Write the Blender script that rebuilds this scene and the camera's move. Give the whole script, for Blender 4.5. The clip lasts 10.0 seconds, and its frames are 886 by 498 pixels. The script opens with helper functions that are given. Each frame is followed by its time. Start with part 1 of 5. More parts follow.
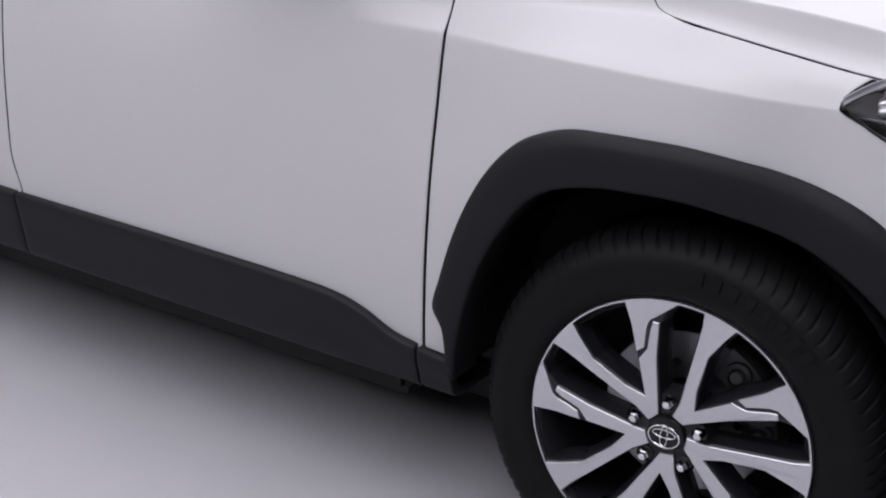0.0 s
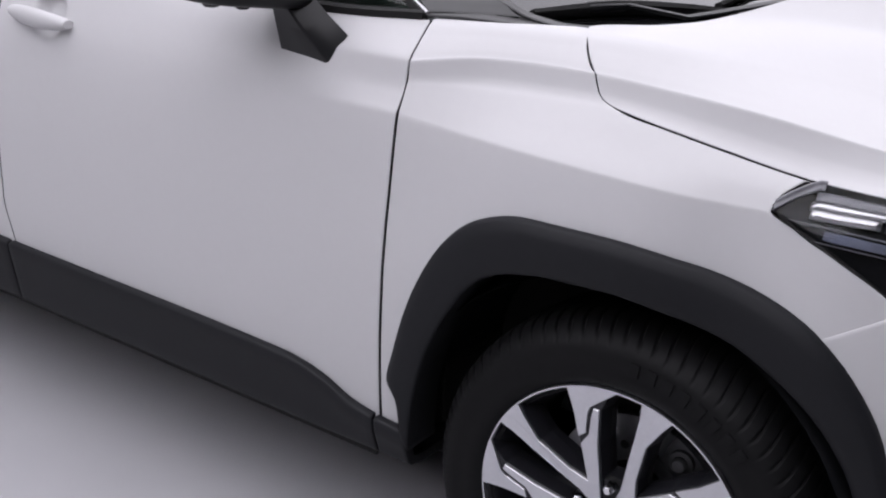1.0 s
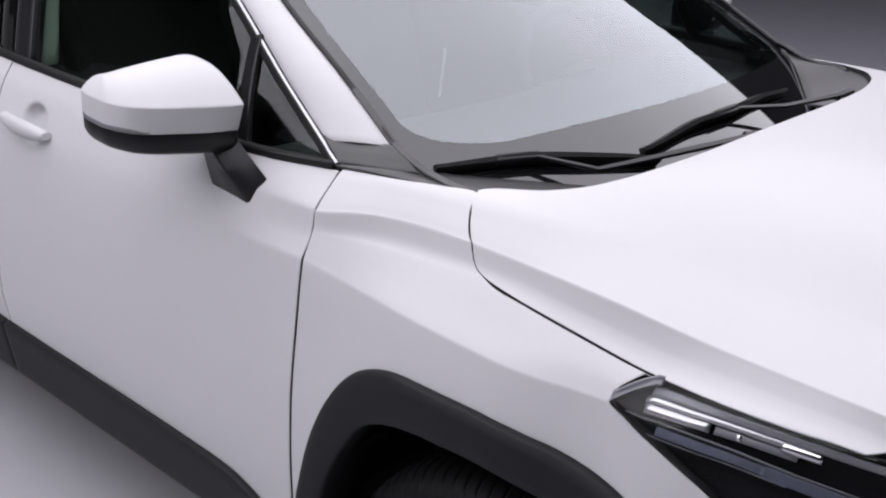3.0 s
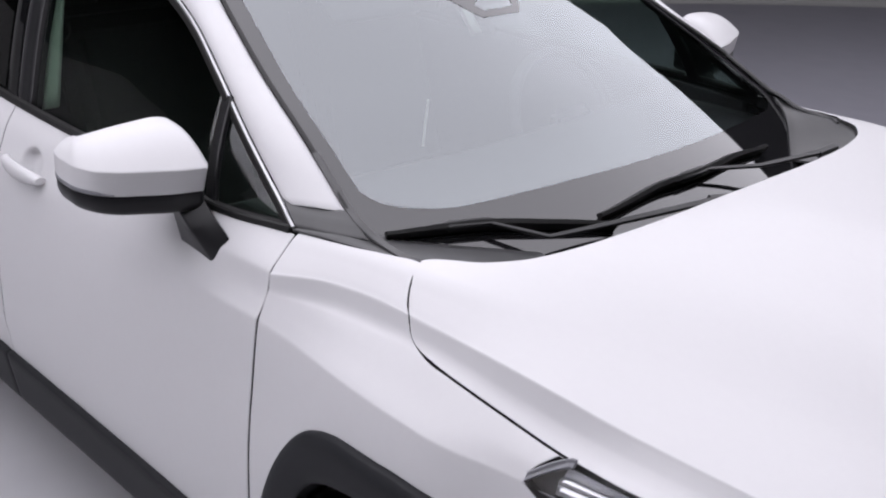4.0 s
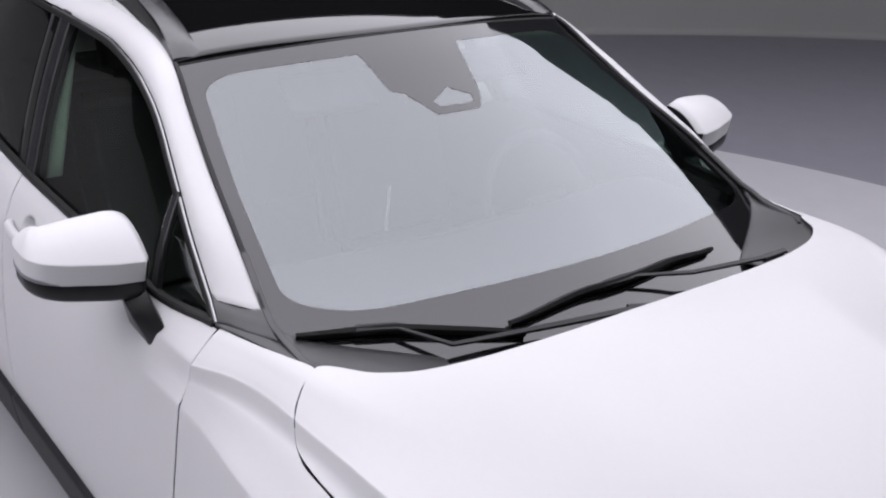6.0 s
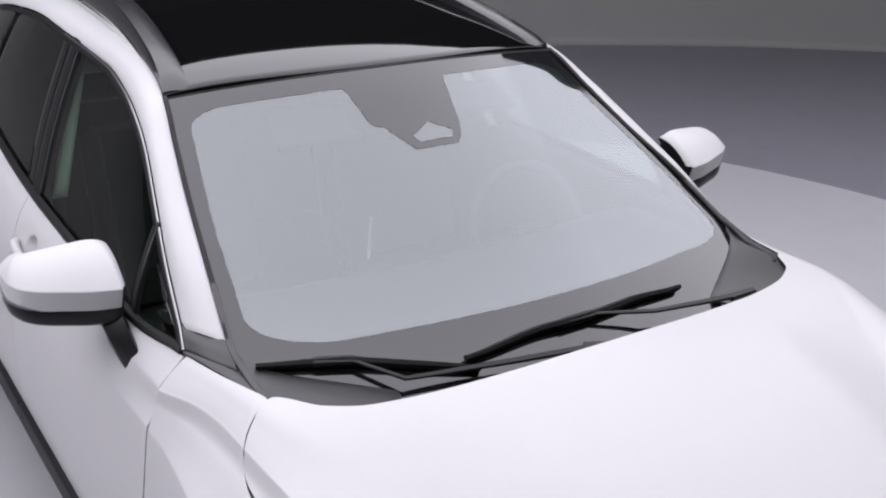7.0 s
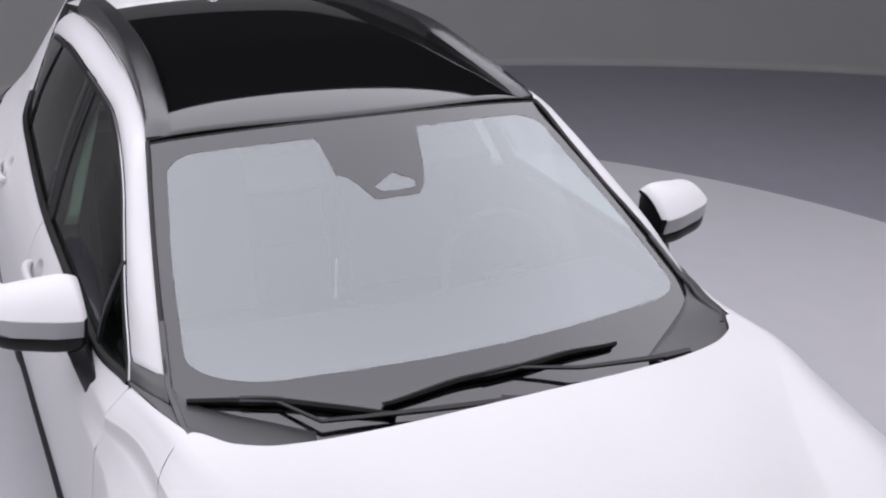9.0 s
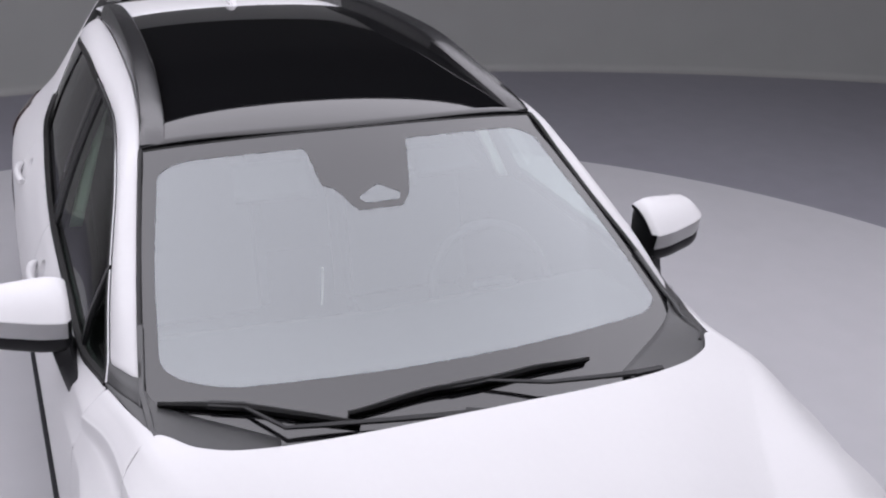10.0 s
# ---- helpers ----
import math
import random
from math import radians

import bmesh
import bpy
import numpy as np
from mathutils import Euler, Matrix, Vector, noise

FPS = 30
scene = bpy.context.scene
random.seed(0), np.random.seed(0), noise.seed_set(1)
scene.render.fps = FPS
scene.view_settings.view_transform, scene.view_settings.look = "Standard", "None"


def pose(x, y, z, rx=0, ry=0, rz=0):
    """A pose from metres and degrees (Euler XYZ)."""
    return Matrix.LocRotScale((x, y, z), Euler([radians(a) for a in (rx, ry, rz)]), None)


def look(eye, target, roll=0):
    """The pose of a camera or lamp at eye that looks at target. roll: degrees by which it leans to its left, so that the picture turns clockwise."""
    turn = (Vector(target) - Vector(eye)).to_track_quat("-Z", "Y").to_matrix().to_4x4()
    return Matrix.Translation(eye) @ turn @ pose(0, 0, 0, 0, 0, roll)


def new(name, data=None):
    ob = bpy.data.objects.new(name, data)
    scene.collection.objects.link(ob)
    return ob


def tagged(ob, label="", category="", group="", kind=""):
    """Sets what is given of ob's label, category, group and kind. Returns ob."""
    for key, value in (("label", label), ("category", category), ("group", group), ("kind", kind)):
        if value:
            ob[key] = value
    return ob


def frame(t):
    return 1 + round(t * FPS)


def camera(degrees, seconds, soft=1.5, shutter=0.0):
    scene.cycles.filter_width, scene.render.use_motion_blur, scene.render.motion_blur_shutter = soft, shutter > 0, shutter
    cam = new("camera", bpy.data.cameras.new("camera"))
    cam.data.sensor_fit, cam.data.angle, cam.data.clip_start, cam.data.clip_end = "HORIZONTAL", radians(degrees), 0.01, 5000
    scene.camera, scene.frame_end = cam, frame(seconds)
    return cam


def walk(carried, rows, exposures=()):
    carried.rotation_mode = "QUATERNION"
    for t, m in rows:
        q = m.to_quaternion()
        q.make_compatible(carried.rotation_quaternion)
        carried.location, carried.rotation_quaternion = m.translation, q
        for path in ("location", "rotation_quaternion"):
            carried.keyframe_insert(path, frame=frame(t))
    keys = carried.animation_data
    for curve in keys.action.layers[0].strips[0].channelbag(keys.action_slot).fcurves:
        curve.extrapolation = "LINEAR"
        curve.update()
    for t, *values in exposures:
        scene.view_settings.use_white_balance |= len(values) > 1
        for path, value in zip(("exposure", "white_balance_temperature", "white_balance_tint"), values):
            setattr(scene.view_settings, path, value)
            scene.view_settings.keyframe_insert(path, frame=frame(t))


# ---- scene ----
PATH = [
    (0, (0.494, -2.437, 1.260), (-0.460, -0.833, 0.540), 2.78),
    (0.5, (0.560, -2.375, 1.324), (-0.439, -0.803, 0.596), 2.73),
    (1, (0.630, -2.305, 1.406), (-0.419, -0.769, 0.670), 2.62),
    (1.5, (0.694, -2.241, 1.490), (-0.397, -0.741, 0.742), 2.50),
    (2, (0.768, -2.177, 1.566), (-0.369, -0.713, 0.815), 2.55),
    (2.5, (0.835, -2.116, 1.628), (-0.343, -0.687, 0.874), 2.60),
    (4, (1.061, -1.899, 1.852), (-0.250, -0.608, 1.067), 2.28),
    (4.5, (1.116, -1.833, 1.909), (-0.227, -0.576, 1.126), 2.31),
    (5, (1.206, -1.765, 1.992), (-0.178, -0.558, 1.201), 2.28),
    (5.5, (1.275, -1.695, 2.049), (-0.144, -0.530, 1.257), 2.38),
    (7, (1.506, -1.471, 2.220), (-0.013, -0.448, 1.417), 2.28),
    (7.5, (1.575, -1.398, 2.275), (0.029, -0.419, 1.467), 2.47),
    (8, (1.652, -1.311, 2.330), (0.076, -0.386, 1.518), 2.33),
    (8.5, (1.728, -1.229, 2.369), (0.123, -0.352, 1.559), 2.25),
    (9, (1.799, -1.139, 2.410), (0.168, -0.315, 1.597), 2.11),
    (9.5, (1.866, -1.047, 2.443), (0.210, -0.276, 1.629), 2.00),
    (10, (1.910, -0.957, 2.461), (0.233, -0.234, 1.645), 1.99),
]
cam = camera(42.96, 10.0, soft=2.1)
walk(cam, [(t, look(eye, target, roll)) for t, eye, target, roll in PATH])

# ---- light: one large overhead softbox in a dark studio ----
world = bpy.data.worlds.new("studio_dark")
world.use_nodes = True
world.node_tree.nodes["Background"].inputs[0].default_value = (0.55, 0.55, 0.6, 1)
world.node_tree.nodes["Background"].inputs[1].default_value = 0.03
scene.world = world

scene.view_settings.exposure = 0.10


# ---- materials ----
def mat(name, base, rough=0.5, metal=0.0, coat=0.0, coat_rough=0.03, var=0.06, scale=40.0, bump=0.0, bump_scale=400.0, spec=0.5):
    m = bpy.data.materials.new(name)
    m.use_nodes = True
    nt = m.node_tree
    b = nt.nodes["Principled BSDF"]
    b.inputs["Roughness"].default_value = rough
    b.inputs["Metallic"].default_value = metal
    b.inputs["Coat Weight"].default_value = coat
    b.inputs["Coat Roughness"].default_value = coat_rough
    b.inputs["Specular IOR Level"].default_value = spec
    tc = nt.nodes.new("ShaderNodeTexCoord")
    n1 = nt.nodes.new("ShaderNodeTexNoise")
    n1.inputs["Scale"].default_value = scale
    n1.inputs["Detail"].default_value = 4.0
    n2 = nt.nodes.new("ShaderNodeTexNoise")
    n2.inputs["Scale"].default_value = scale / 14
    add = nt.nodes.new("ShaderNodeMath")
    add.operation = "ADD"
    ramp = nt.nodes.new("ShaderNodeMapRange")
    ramp.inputs["From Min"].default_value, ramp.inputs["From Max"].default_value = 0.6, 1.4
    ramp.inputs["To Min"].default_value, ramp.inputs["To Max"].default_value = 1 - var, 1 + var
    mul = nt.nodes.new("ShaderNodeVectorMath")
    mul.operation = "SCALE"
    mul.inputs[0].default_value = base
    for n in (n1, n2):
        nt.links.new(tc.outputs["Object"], n.inputs["Vector"])
    nt.links.new(n1.outputs["Fac"], add.inputs[0])
    nt.links.new(n2.outputs["Fac"], add.inputs[1])
    nt.links.new(add.outputs[0], ramp.inputs["Value"])
    nt.links.new(ramp.outputs[0], mul.inputs["Scale"])
    nt.links.new(mul.outputs[0], b.inputs["Base Color"])
    if bump:
        n3 = nt.nodes.new("ShaderNodeTexNoise")
        n3.inputs["Scale"].default_value = bump_scale
        n3.inputs["Detail"].default_value = 3.0
        bp = nt.nodes.new("ShaderNodeBump")
        bp.inputs["Strength"].default_value = bump
        bp.inputs["Distance"].default_value = 0.001
        nt.links.new(tc.outputs["Object"], n3.inputs["Vector"])
        nt.links.new(n3.outputs["Fac"], bp.inputs["Height"])
        nt.links.new(bp.outputs[0], b.inputs["Normal"])
    return m


def glass_mat(name, color, ior=1.5, tint=(1, 1, 1)):
    """A clear tinted pane whose outer face mirrors by its index."""
    m = bpy.data.materials.new(name)
    m.use_nodes = True
    nt = m.node_tree
    nt.nodes.remove(nt.nodes["Principled BSDF"])
    clear, gloss = nt.nodes.new("ShaderNodeBsdfTransparent"), nt.nodes.new("ShaderNodeBsdfGlossy")
    clear.inputs["Color"].default_value = (*color, 1)
    gloss.inputs["Color"].default_value = (*tint, 1)
    gloss.inputs["Roughness"].default_value = 0.0
    mix = nt.nodes.new("ShaderNodeMixShader")
    lw, pw, fr = nt.nodes.new("ShaderNodeLayerWeight"), nt.nodes.new("ShaderNodeMath"), nt.nodes.new("ShaderNodeMath")
    lw.inputs["Blend"].default_value = 0.5
    pw.operation, fr.operation = "POWER", "MULTIPLY_ADD"
    f0 = ((ior - 1) / (ior + 1)) ** 2
    pw.inputs[1].default_value = 5.0
    fr.inputs[1].default_value, fr.inputs[2].default_value = 1 - f0, f0
    nt.links.new(lw.outputs["Facing"], pw.inputs[0])
    nt.links.new(pw.outputs[0], fr.inputs[0])
    nt.links.new(fr.outputs[0], mix.inputs[0])
    nt.links.new(clear.outputs[0], mix.inputs[1])
    nt.links.new(gloss.outputs[0], mix.inputs[2])
    nt.links.new(mix.outputs[0], nt.nodes["Material Output"].inputs["Surface"])
    return m


def clear_mat():
    """The inner faces of a pane."""
    m = bpy.data.materials.new("pane_inner_face")
    m.use_nodes = True
    nt = m.node_tree
    nt.nodes.remove(nt.nodes["Principled BSDF"])
    clear = nt.nodes.new("ShaderNodeBsdfTransparent")
    nt.links.new(clear.outputs[0], nt.nodes["Material Output"].inputs["Surface"])
    return m


INNER = clear_mat()
PAINT = mat("pearl_white_paint", (0.520, 0.516, 0.524), 0.45, 0.0, 0.16, 0.10, 0.012, 60, spec=0.16)
BLACK_GLOSS = mat("gloss_black_paint", (0.004, 0.004, 0.0045), 0.03, 0.0, 0.0, 0.02, 0.1, 30, spec=0.44)
RAIL = mat("satin_black_rail_paint", (0.014, 0.014, 0.015), 0.27, 0, 0, 0, 0.08, 60, spec=0.75)
CLAD = mat("grained_dark_plastic", (0.011, 0.0115, 0.0135), 0.55, 0, 0, 0, 0.10, 90, 0.25, 900, spec=0.2)
PLASTIC = mat("black_plastic", (0.008, 0.008, 0.009), 0.36, 0, 0, 0, 0.1, 60, 0.1, 700, spec=0.35)
RUBBER = mat("black_rubber", (0.008, 0.008, 0.008), 0.5, 0, 0, 0, 0.15, 80, 0.2, 500, spec=0.28)
TYRE = mat("tyre_rubber", (0.0055, 0.0055, 0.006), 0.6, 0, 0, 0, 0.25, 50, 0.3, 400, spec=0.14)
CHROME = mat("bright_chrome", (0.75, 0.75, 0.77), 0.12, 1.0, 0, 0, 0.03, 60)
ALU = mat("machined_aluminium", (0.62, 0.62, 0.65), 0.33, 1.0, 0.3, 0.1, 0.05, 120)
RIMBLACK = mat("gloss_black_alloy", (0.013, 0.013, 0.016), 0.3, 0, 0.0, 0.08, 0.1, 60, spec=0.4)
STEEL = mat("brake_steel", (0.34, 0.34, 0.355), 0.4, 1.0, 0, 0, 0.12, 200)
CAST = mat("cast_iron", (0.11, 0.11, 0.115), 0.5, 0.8, 0, 0, 0.2, 120, 0.3, 300)
# matt black things, and the painted shade in the white panels' seams
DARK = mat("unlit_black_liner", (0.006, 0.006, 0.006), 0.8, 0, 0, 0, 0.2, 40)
FRIT = mat("black_ceramic_glass_border", (0.010, 0.010, 0.011), 0.03, 0, 0, 0, 0.05, 30, spec=0.95)
TRIM = mat("dark_interior_plastic", (0.022, 0.022, 0.023), 0.7, 0, 0, 0, 0.1, 60)
CLOTH = mat("dark_seat_fabric", (0.026, 0.027, 0.028), 0.9, 0, 0, 0, 0.12, 50)
BEIGE = mat("pale_pillar_trim", (0.50, 0.51, 0.47), 0.6, 0, 0, 0, 0.06, 60, 0.1, 500)
LINER = mat("grey_headliner_cloth", (0.70, 0.70, 0.69), 0.9, 0, 0, 0, 0.05, 30)
GLASS = glass_mat("clear_windscreen_glass", (0.66, 0.73, 0.73), 2.55, (0.93, 0.975, 1.0))
TINT = glass_mat("green_tinted_side_glass", (0.50, 0.62, 0.55), 1.45)
PRIVACY = glass_mat("dark_privacy_glass", (0.055, 0.06, 0.06), 1.42)
LENS = glass_mat("clear_lamp_lens", (0.95, 0.95, 0.96), 1.25)
REDLENS = mat("red_lamp_lens", (0.022, 0.002, 0.003), 0.15, 0, 1.0, 0.03, 0.1, 40)
FLOOR = mat("studio_floor_grey", (0.205, 0.201, 0.228), 0.6, 0, 0, 0, 0.05, 6, 0.05, 300, spec=0.12)
DISC = mat("turntable_floor_grey", (0.405, 0.402, 0.418), 0.5, 0, 0, 0, 0.04, 6, 0.05, 300)
LAMP_BLACK = mat("lamp_black_plastic", (0.006, 0.006, 0.007), 0.35, 0, 0, 0, 0.1, 60, spec=0.2)
VISOR = mat("dark_grey_visor_cloth", (0.006, 0.006, 0.006), 0.9, 0, 0, 0, 0.08, 80, 0.2, 500)
COWL = mat("semi_gloss_black_plastic", (0.042, 0.042, 0.043), 0.42, 0, 0, 0, 0.08, 60, 0.05, 700, spec=0.55)
SATIN = mat("satin_chrome", (0.45, 0.45, 0.46), 0.3, 1.0, 0, 0, 0.04, 60)
LAMP_GREY = mat("lamp_grey_plastic", (0.16, 0.16, 0.175), 0.35, 0, 0, 0, 0.06, 80)
GUIDE = mat("ribbed_light_guide", (0.330, 0.352, 0.418), 0.25, 0.6, 0.3, 0.05, 0.25, 300, 0.4, 500)
WALL = mat("studio_wall_grey", (0.27, 0.27, 0.264), 0.8, 0, 0, 0, 0.04, 3, 0.05, 100)


# ---- small tools ----
def pchip(xs, ys):
    """A smooth curve through points that overshoots nowhere."""
    xs, ys = np.array(xs, float), np.array(ys, float)
    h, d = np.diff(xs), np.diff(ys) / np.diff(xs)
    m = np.zeros(len(xs))
    m[0], m[-1] = d[0], d[-1]
    for i in range(1, len(xs) - 1):
        if d[i - 1] * d[i] > 0:
            w1, w2 = 2 * h[i] + h[i - 1], h[i] + 2 * h[i - 1]
            m[i] = (w1 + w2) / (w1 / d[i - 1] + w2 / d[i])

    def at(x):
        if x <= xs[0]:
            return float(ys[0] + m[0] * (x - xs[0]))
        if x >= xs[-1]:
            return float(ys[-1] + m[-1] * (x - xs[-1]))
        i = int(np.searchsorted(xs, x, side="right") - 1)
        t = (x - xs[i]) / h[i]
        return float((2 * t**3 - 3 * t**2 + 1) * ys[i] + (t**3 - 2 * t**2 + t) * h[i] * m[i] + (-2 * t**3 + 3 * t**2) * ys[i + 1] + (t**3 - t**2) * h[i] * m[i + 1])

    return at


def eased(xs, ys, sigma=0.035):
    """As pchip, with its bends eased."""
    f = pchip(xs, ys)
    g = np.arange(xs[0] - 0.15, xs[-1] + 0.15, 0.008)
    v = np.array([f(x) for x in g])
    w = np.exp(-0.5 * (np.arange(-14, 15) * 0.008 / sigma) ** 2)
    v = np.convolve(np.pad(v, 14, mode="reflect", reflect_type="odd"), w / w.sum(), mode="valid")
    return lambda x: float(np.interp(x, g, v))


def smooth(a, b, x):
    t = min(1.0, max(0.0, (x - a) / (b - a)))  # a may be above b
    return t * t * (3 - 2 * t)


def lerp(a, b, t):
    return a + (b - a) * t


def curve3(keys):
    """A smooth 3D curve: rows of parameter, x, y, z."""
    k = list(zip(*keys))
    fx, fy, fz = pchip(k[0], k[1]), pchip(k[0], k[2]), pchip(k[0], k[3])
    return lambda t: Vector((fx(t), fy(t), fz(t)))


def mesh_ob(name, verts, faces, material, parent=None, label="", flat=False):
    me = bpy.data.meshes.new(name)
    me.from_pydata([tuple(v) for v in verts], [], faces)
    me.materials.append(material)
    me.validate()
    me.update()
    if not flat:
        me.polygons.foreach_set("use_smooth", [True] * len(me.polygons))
    ob = new(name, me)
    if parent:
        ob.parent = parent
    if label:
        ob["label"] = label
    return ob


def part(name, bm, material, parent=None, label="", flat=False, bevel=0.0):
    """Links a bmesh as one mesh object under a thing or a part."""
    if bevel:
        bmesh.ops.bevel(bm, geom=list(bm.edges), offset=bevel, segments=2, affect="EDGES", clamp_overlap=True)
    bmesh.ops.recalc_face_normals(bm, faces=bm.faces)
    me = bpy.data.meshes.new(name)
    bm.to_mesh(me)
    bm.free()
    me.materials.append(material)
    if not flat:
        me.polygons.foreach_set("use_smooth", [True] * len(me.polygons))
        me.set_sharp_from_angle(angle=radians(40))
    ob = new(name, me)
    if parent:
        ob.parent = parent
    if label:
        ob["label"] = label
    return ob


def grid_normals(p):
    p = np.array(p, float)
    du, dv = np.gradient(p, axis=0), np.gradient(p, axis=1)
    n = np.cross(du, dv)
    return n / np.maximum(np.linalg.norm(n, axis=2, keepdims=True), 1e-9)


def draw_edge(q, gaps):
    """Draws the first row of a grid in by a gap for each column, crowding the rows behind it."""
    for c, g in enumerate(gaps):
        if g <= 0:
            continue
        line = q[:, c].copy()
        run = np.concatenate([[0.0], np.cumsum(np.linalg.norm(np.diff(line, axis=0), axis=1))])
        if run[-1] < 3 * g:
            continue
        for k in range(len(line)):
            if run[k] >= 1.8 * g:
                break
            to = g + run[k] * 0.8 / 1.8
            q[k, c] = [np.interp(to, run, line[:, a]) for a in range(3)]


def panel(name, pts, material, parent, label="", gap=(0.0035,) * 4, depth=0.03, out=None, lip=0.0016):
    """A sheet over a grid of points, its four edges drawn in by a gap (u0, u1, v0, v1), rounded over and turned inwards.
    out: a direction that the outer face looks to."""
    p = np.array(pts, float)
    n = grid_normals(p)
    if out is not None and (n.reshape(-1, 3) @ np.array(out, float)).mean() < 0:
        p = p[::-1].copy()
        gap = (gap[1], gap[0], gap[2], gap[3])
        n = grid_normals(p)
    nu, nv = p.shape[:2]

    def unit(a):
        return a / np.maximum(np.linalg.norm(a, axis=-1, keepdims=True), 1e-9)

    for way, g in ((lambda a: a, gap[0]), (lambda a: a[::-1], gap[1]), (lambda a: a.transpose(1, 0, 2), gap[2]), (lambda a: a.transpose(1, 0, 2)[::-1], gap[3])):
        q = way(p)
        draw_edge(q, g if isinstance(g, list) else [g] * q.shape[1])
    verts = p.reshape(-1, 3).tolist()
    faces = [(i * nv + j, (i + 1) * nv + j, (i + 1) * nv + j + 1, i * nv + j + 1) for i in range(nu - 1) for j in range(nv - 1)]
    ring = [(i, 0) for i in range(nu)] + [(nu - 1, j) for j in range(1, nv)] + [(i, nv - 1) for i in range(nu - 2, -1, -1)] + [(0, j) for j in range(nv - 2, 0, -1)]
    rim = np.array([p[i, j] for i, j in ring])
    rn = np.array([n[i, j] for i, j in ring])
    ins = np.array([p[min(max(i, 1), nu - 2), min(max(j, 1), nv - 2)] for i, j in ring])
    away = unit(rim - ins)
    away = unit(away - rn * (away * rn).sum(1, keepdims=True))
    last, idx = None, [i * nv + j for i, j in ring]
    prev = idx
    for a, d in ((0.6 * lip, 0.35 * lip), (lip, lip), (lip, 2.2 * lip), (lip, depth)):
        base = len(verts)
        verts += (rim + away * a - rn * d).tolist()
        cur = list(range(base, base + len(ring)))
        m = len(ring)
        faces += [(prev[(k + 1) % m], prev[k], cur[k], cur[(k + 1) % m]) for k in range(m)]
        prev = cur
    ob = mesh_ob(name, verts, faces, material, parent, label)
    # the two deepest edge rings are blackened: seam shade put into their colour
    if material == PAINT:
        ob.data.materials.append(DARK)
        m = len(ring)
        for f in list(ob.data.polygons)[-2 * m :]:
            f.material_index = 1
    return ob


def slab(name, pts, material, parent, thick=0.004, label="", out=None):
    """A pane of even thickness over a grid of points."""
    p = np.array(pts, float)
    n = grid_normals(p)
    if out is not None and (n.reshape(-1, 3) @ np.array(out, float)).mean() < 0:
        p = p[::-1].copy()
        n = grid_normals(p)
    nu, nv = p.shape[:2]
    verts = p.reshape(-1, 3).tolist() + (p - n * thick).reshape(-1, 3).tolist()
    o = nu * nv
    faces = []
    for i in range(nu - 1):
        for j in range(nv - 1):
            a, b, c, d = i * nv + j, (i + 1) * nv + j, (i + 1) * nv + j + 1, i * nv + j + 1
            faces += [(a, b, c, d), (o + d, o + c, o + b, o + a)]
    ring = [i * nv for i in range(nu)] + [(nu - 1) * nv + j for j in range(1, nv)] + [i * nv + nv - 1 for i in range(nu - 2, -1, -1)] + list(range(nv - 2, 0, -1))
    for k in range(len(ring)):
        a, b = ring[k], ring[(k + 1) % len(ring)]
        faces.append((b, a, o + a, o + b))
    ob = mesh_ob(name, verts, faces, material, parent, label)
    if material in (GLASS, TINT, PRIVACY, LENS):
        ob.data.materials.append(INNER)
        for f in ob.data.polygons:
            if max(f.vertices) >= o:
                f.material_index = 1
    return ob


def tube(name, path, sec, material, parent, label="", up=(0, 0, 1), closed_ends=True):
    """A profile swept along points. sec: function of k in 0..1 giving a list of (across, up) pairs, or one list."""
    pts = [Vector(q) for q in path]
    verts, faces, m = [], [], 0
    for i, q in enumerate(pts):
        t = (pts[min(i + 1, len(pts) - 1)] - pts[max(i - 1, 0)]).normalized()
        side = t.cross(Vector(up)).normalized()
        top = side.cross(t).normalized()
        prof = sec(i / (len(pts) - 1)) if callable(sec) else sec
        m = len(prof)
        verts += [q + side * a + top * b for a, b in prof]
    for i in range(len(pts) - 1):
        faces += [(i * m + k, i * m + (k + 1) % m, (i + 1) * m + (k + 1) % m, (i + 1) * m + k) for k in range(m)]
    if closed_ends:
        faces += [tuple(range(m))[::-1], tuple((len(pts) - 1) * m + k for k in range(m))]
    bm = bmesh.new()
    bv = [bm.verts.new(v) for v in verts]
    for f in faces:
        bm.faces.new([bv[k] for k in f])
    return part(name, bm, material, parent, label)


def oval(w, h, n=10):
    return [(w * math.cos(2 * math.pi * k / n), h * math.sin(2 * math.pi * k / n)) for k in range(n)]


def box(w, h, c=0.2):
    """A rectangle of half width w and half height h with cut corners."""
    d = min(w, h) * c
    return [(w, -h + d), (w, h - d), (w - d, h), (-w + d, h), (-w, h - d), (-w, -h + d), (-w + d, -h), (w - d, -h)]


def lathe(profile, n=64, centre=(0, 0, 0), start=0.0, turn=2 * math.pi):
    """A bmesh turned about the y axis: profile rows of (radius, y)."""
    bm = bmesh.new()
    full = abs(turn - 2 * math.pi) < 1e-6
    rows = []
    for k in range(n if full else n + 1):
        a = start + turn * k / n
        rows.append([bm.verts.new((centre[0] + r * math.cos(a), centre[1] + y, centre[2] + r * math.sin(a))) for r, y in profile])
    for k in range(n):
        a, b = rows[k], rows[(k + 1) % len(rows)]
        for j in range(len(profile) - 1):
            bm.faces.new((a[j], b[j], b[j + 1], a[j + 1]))
    return bm


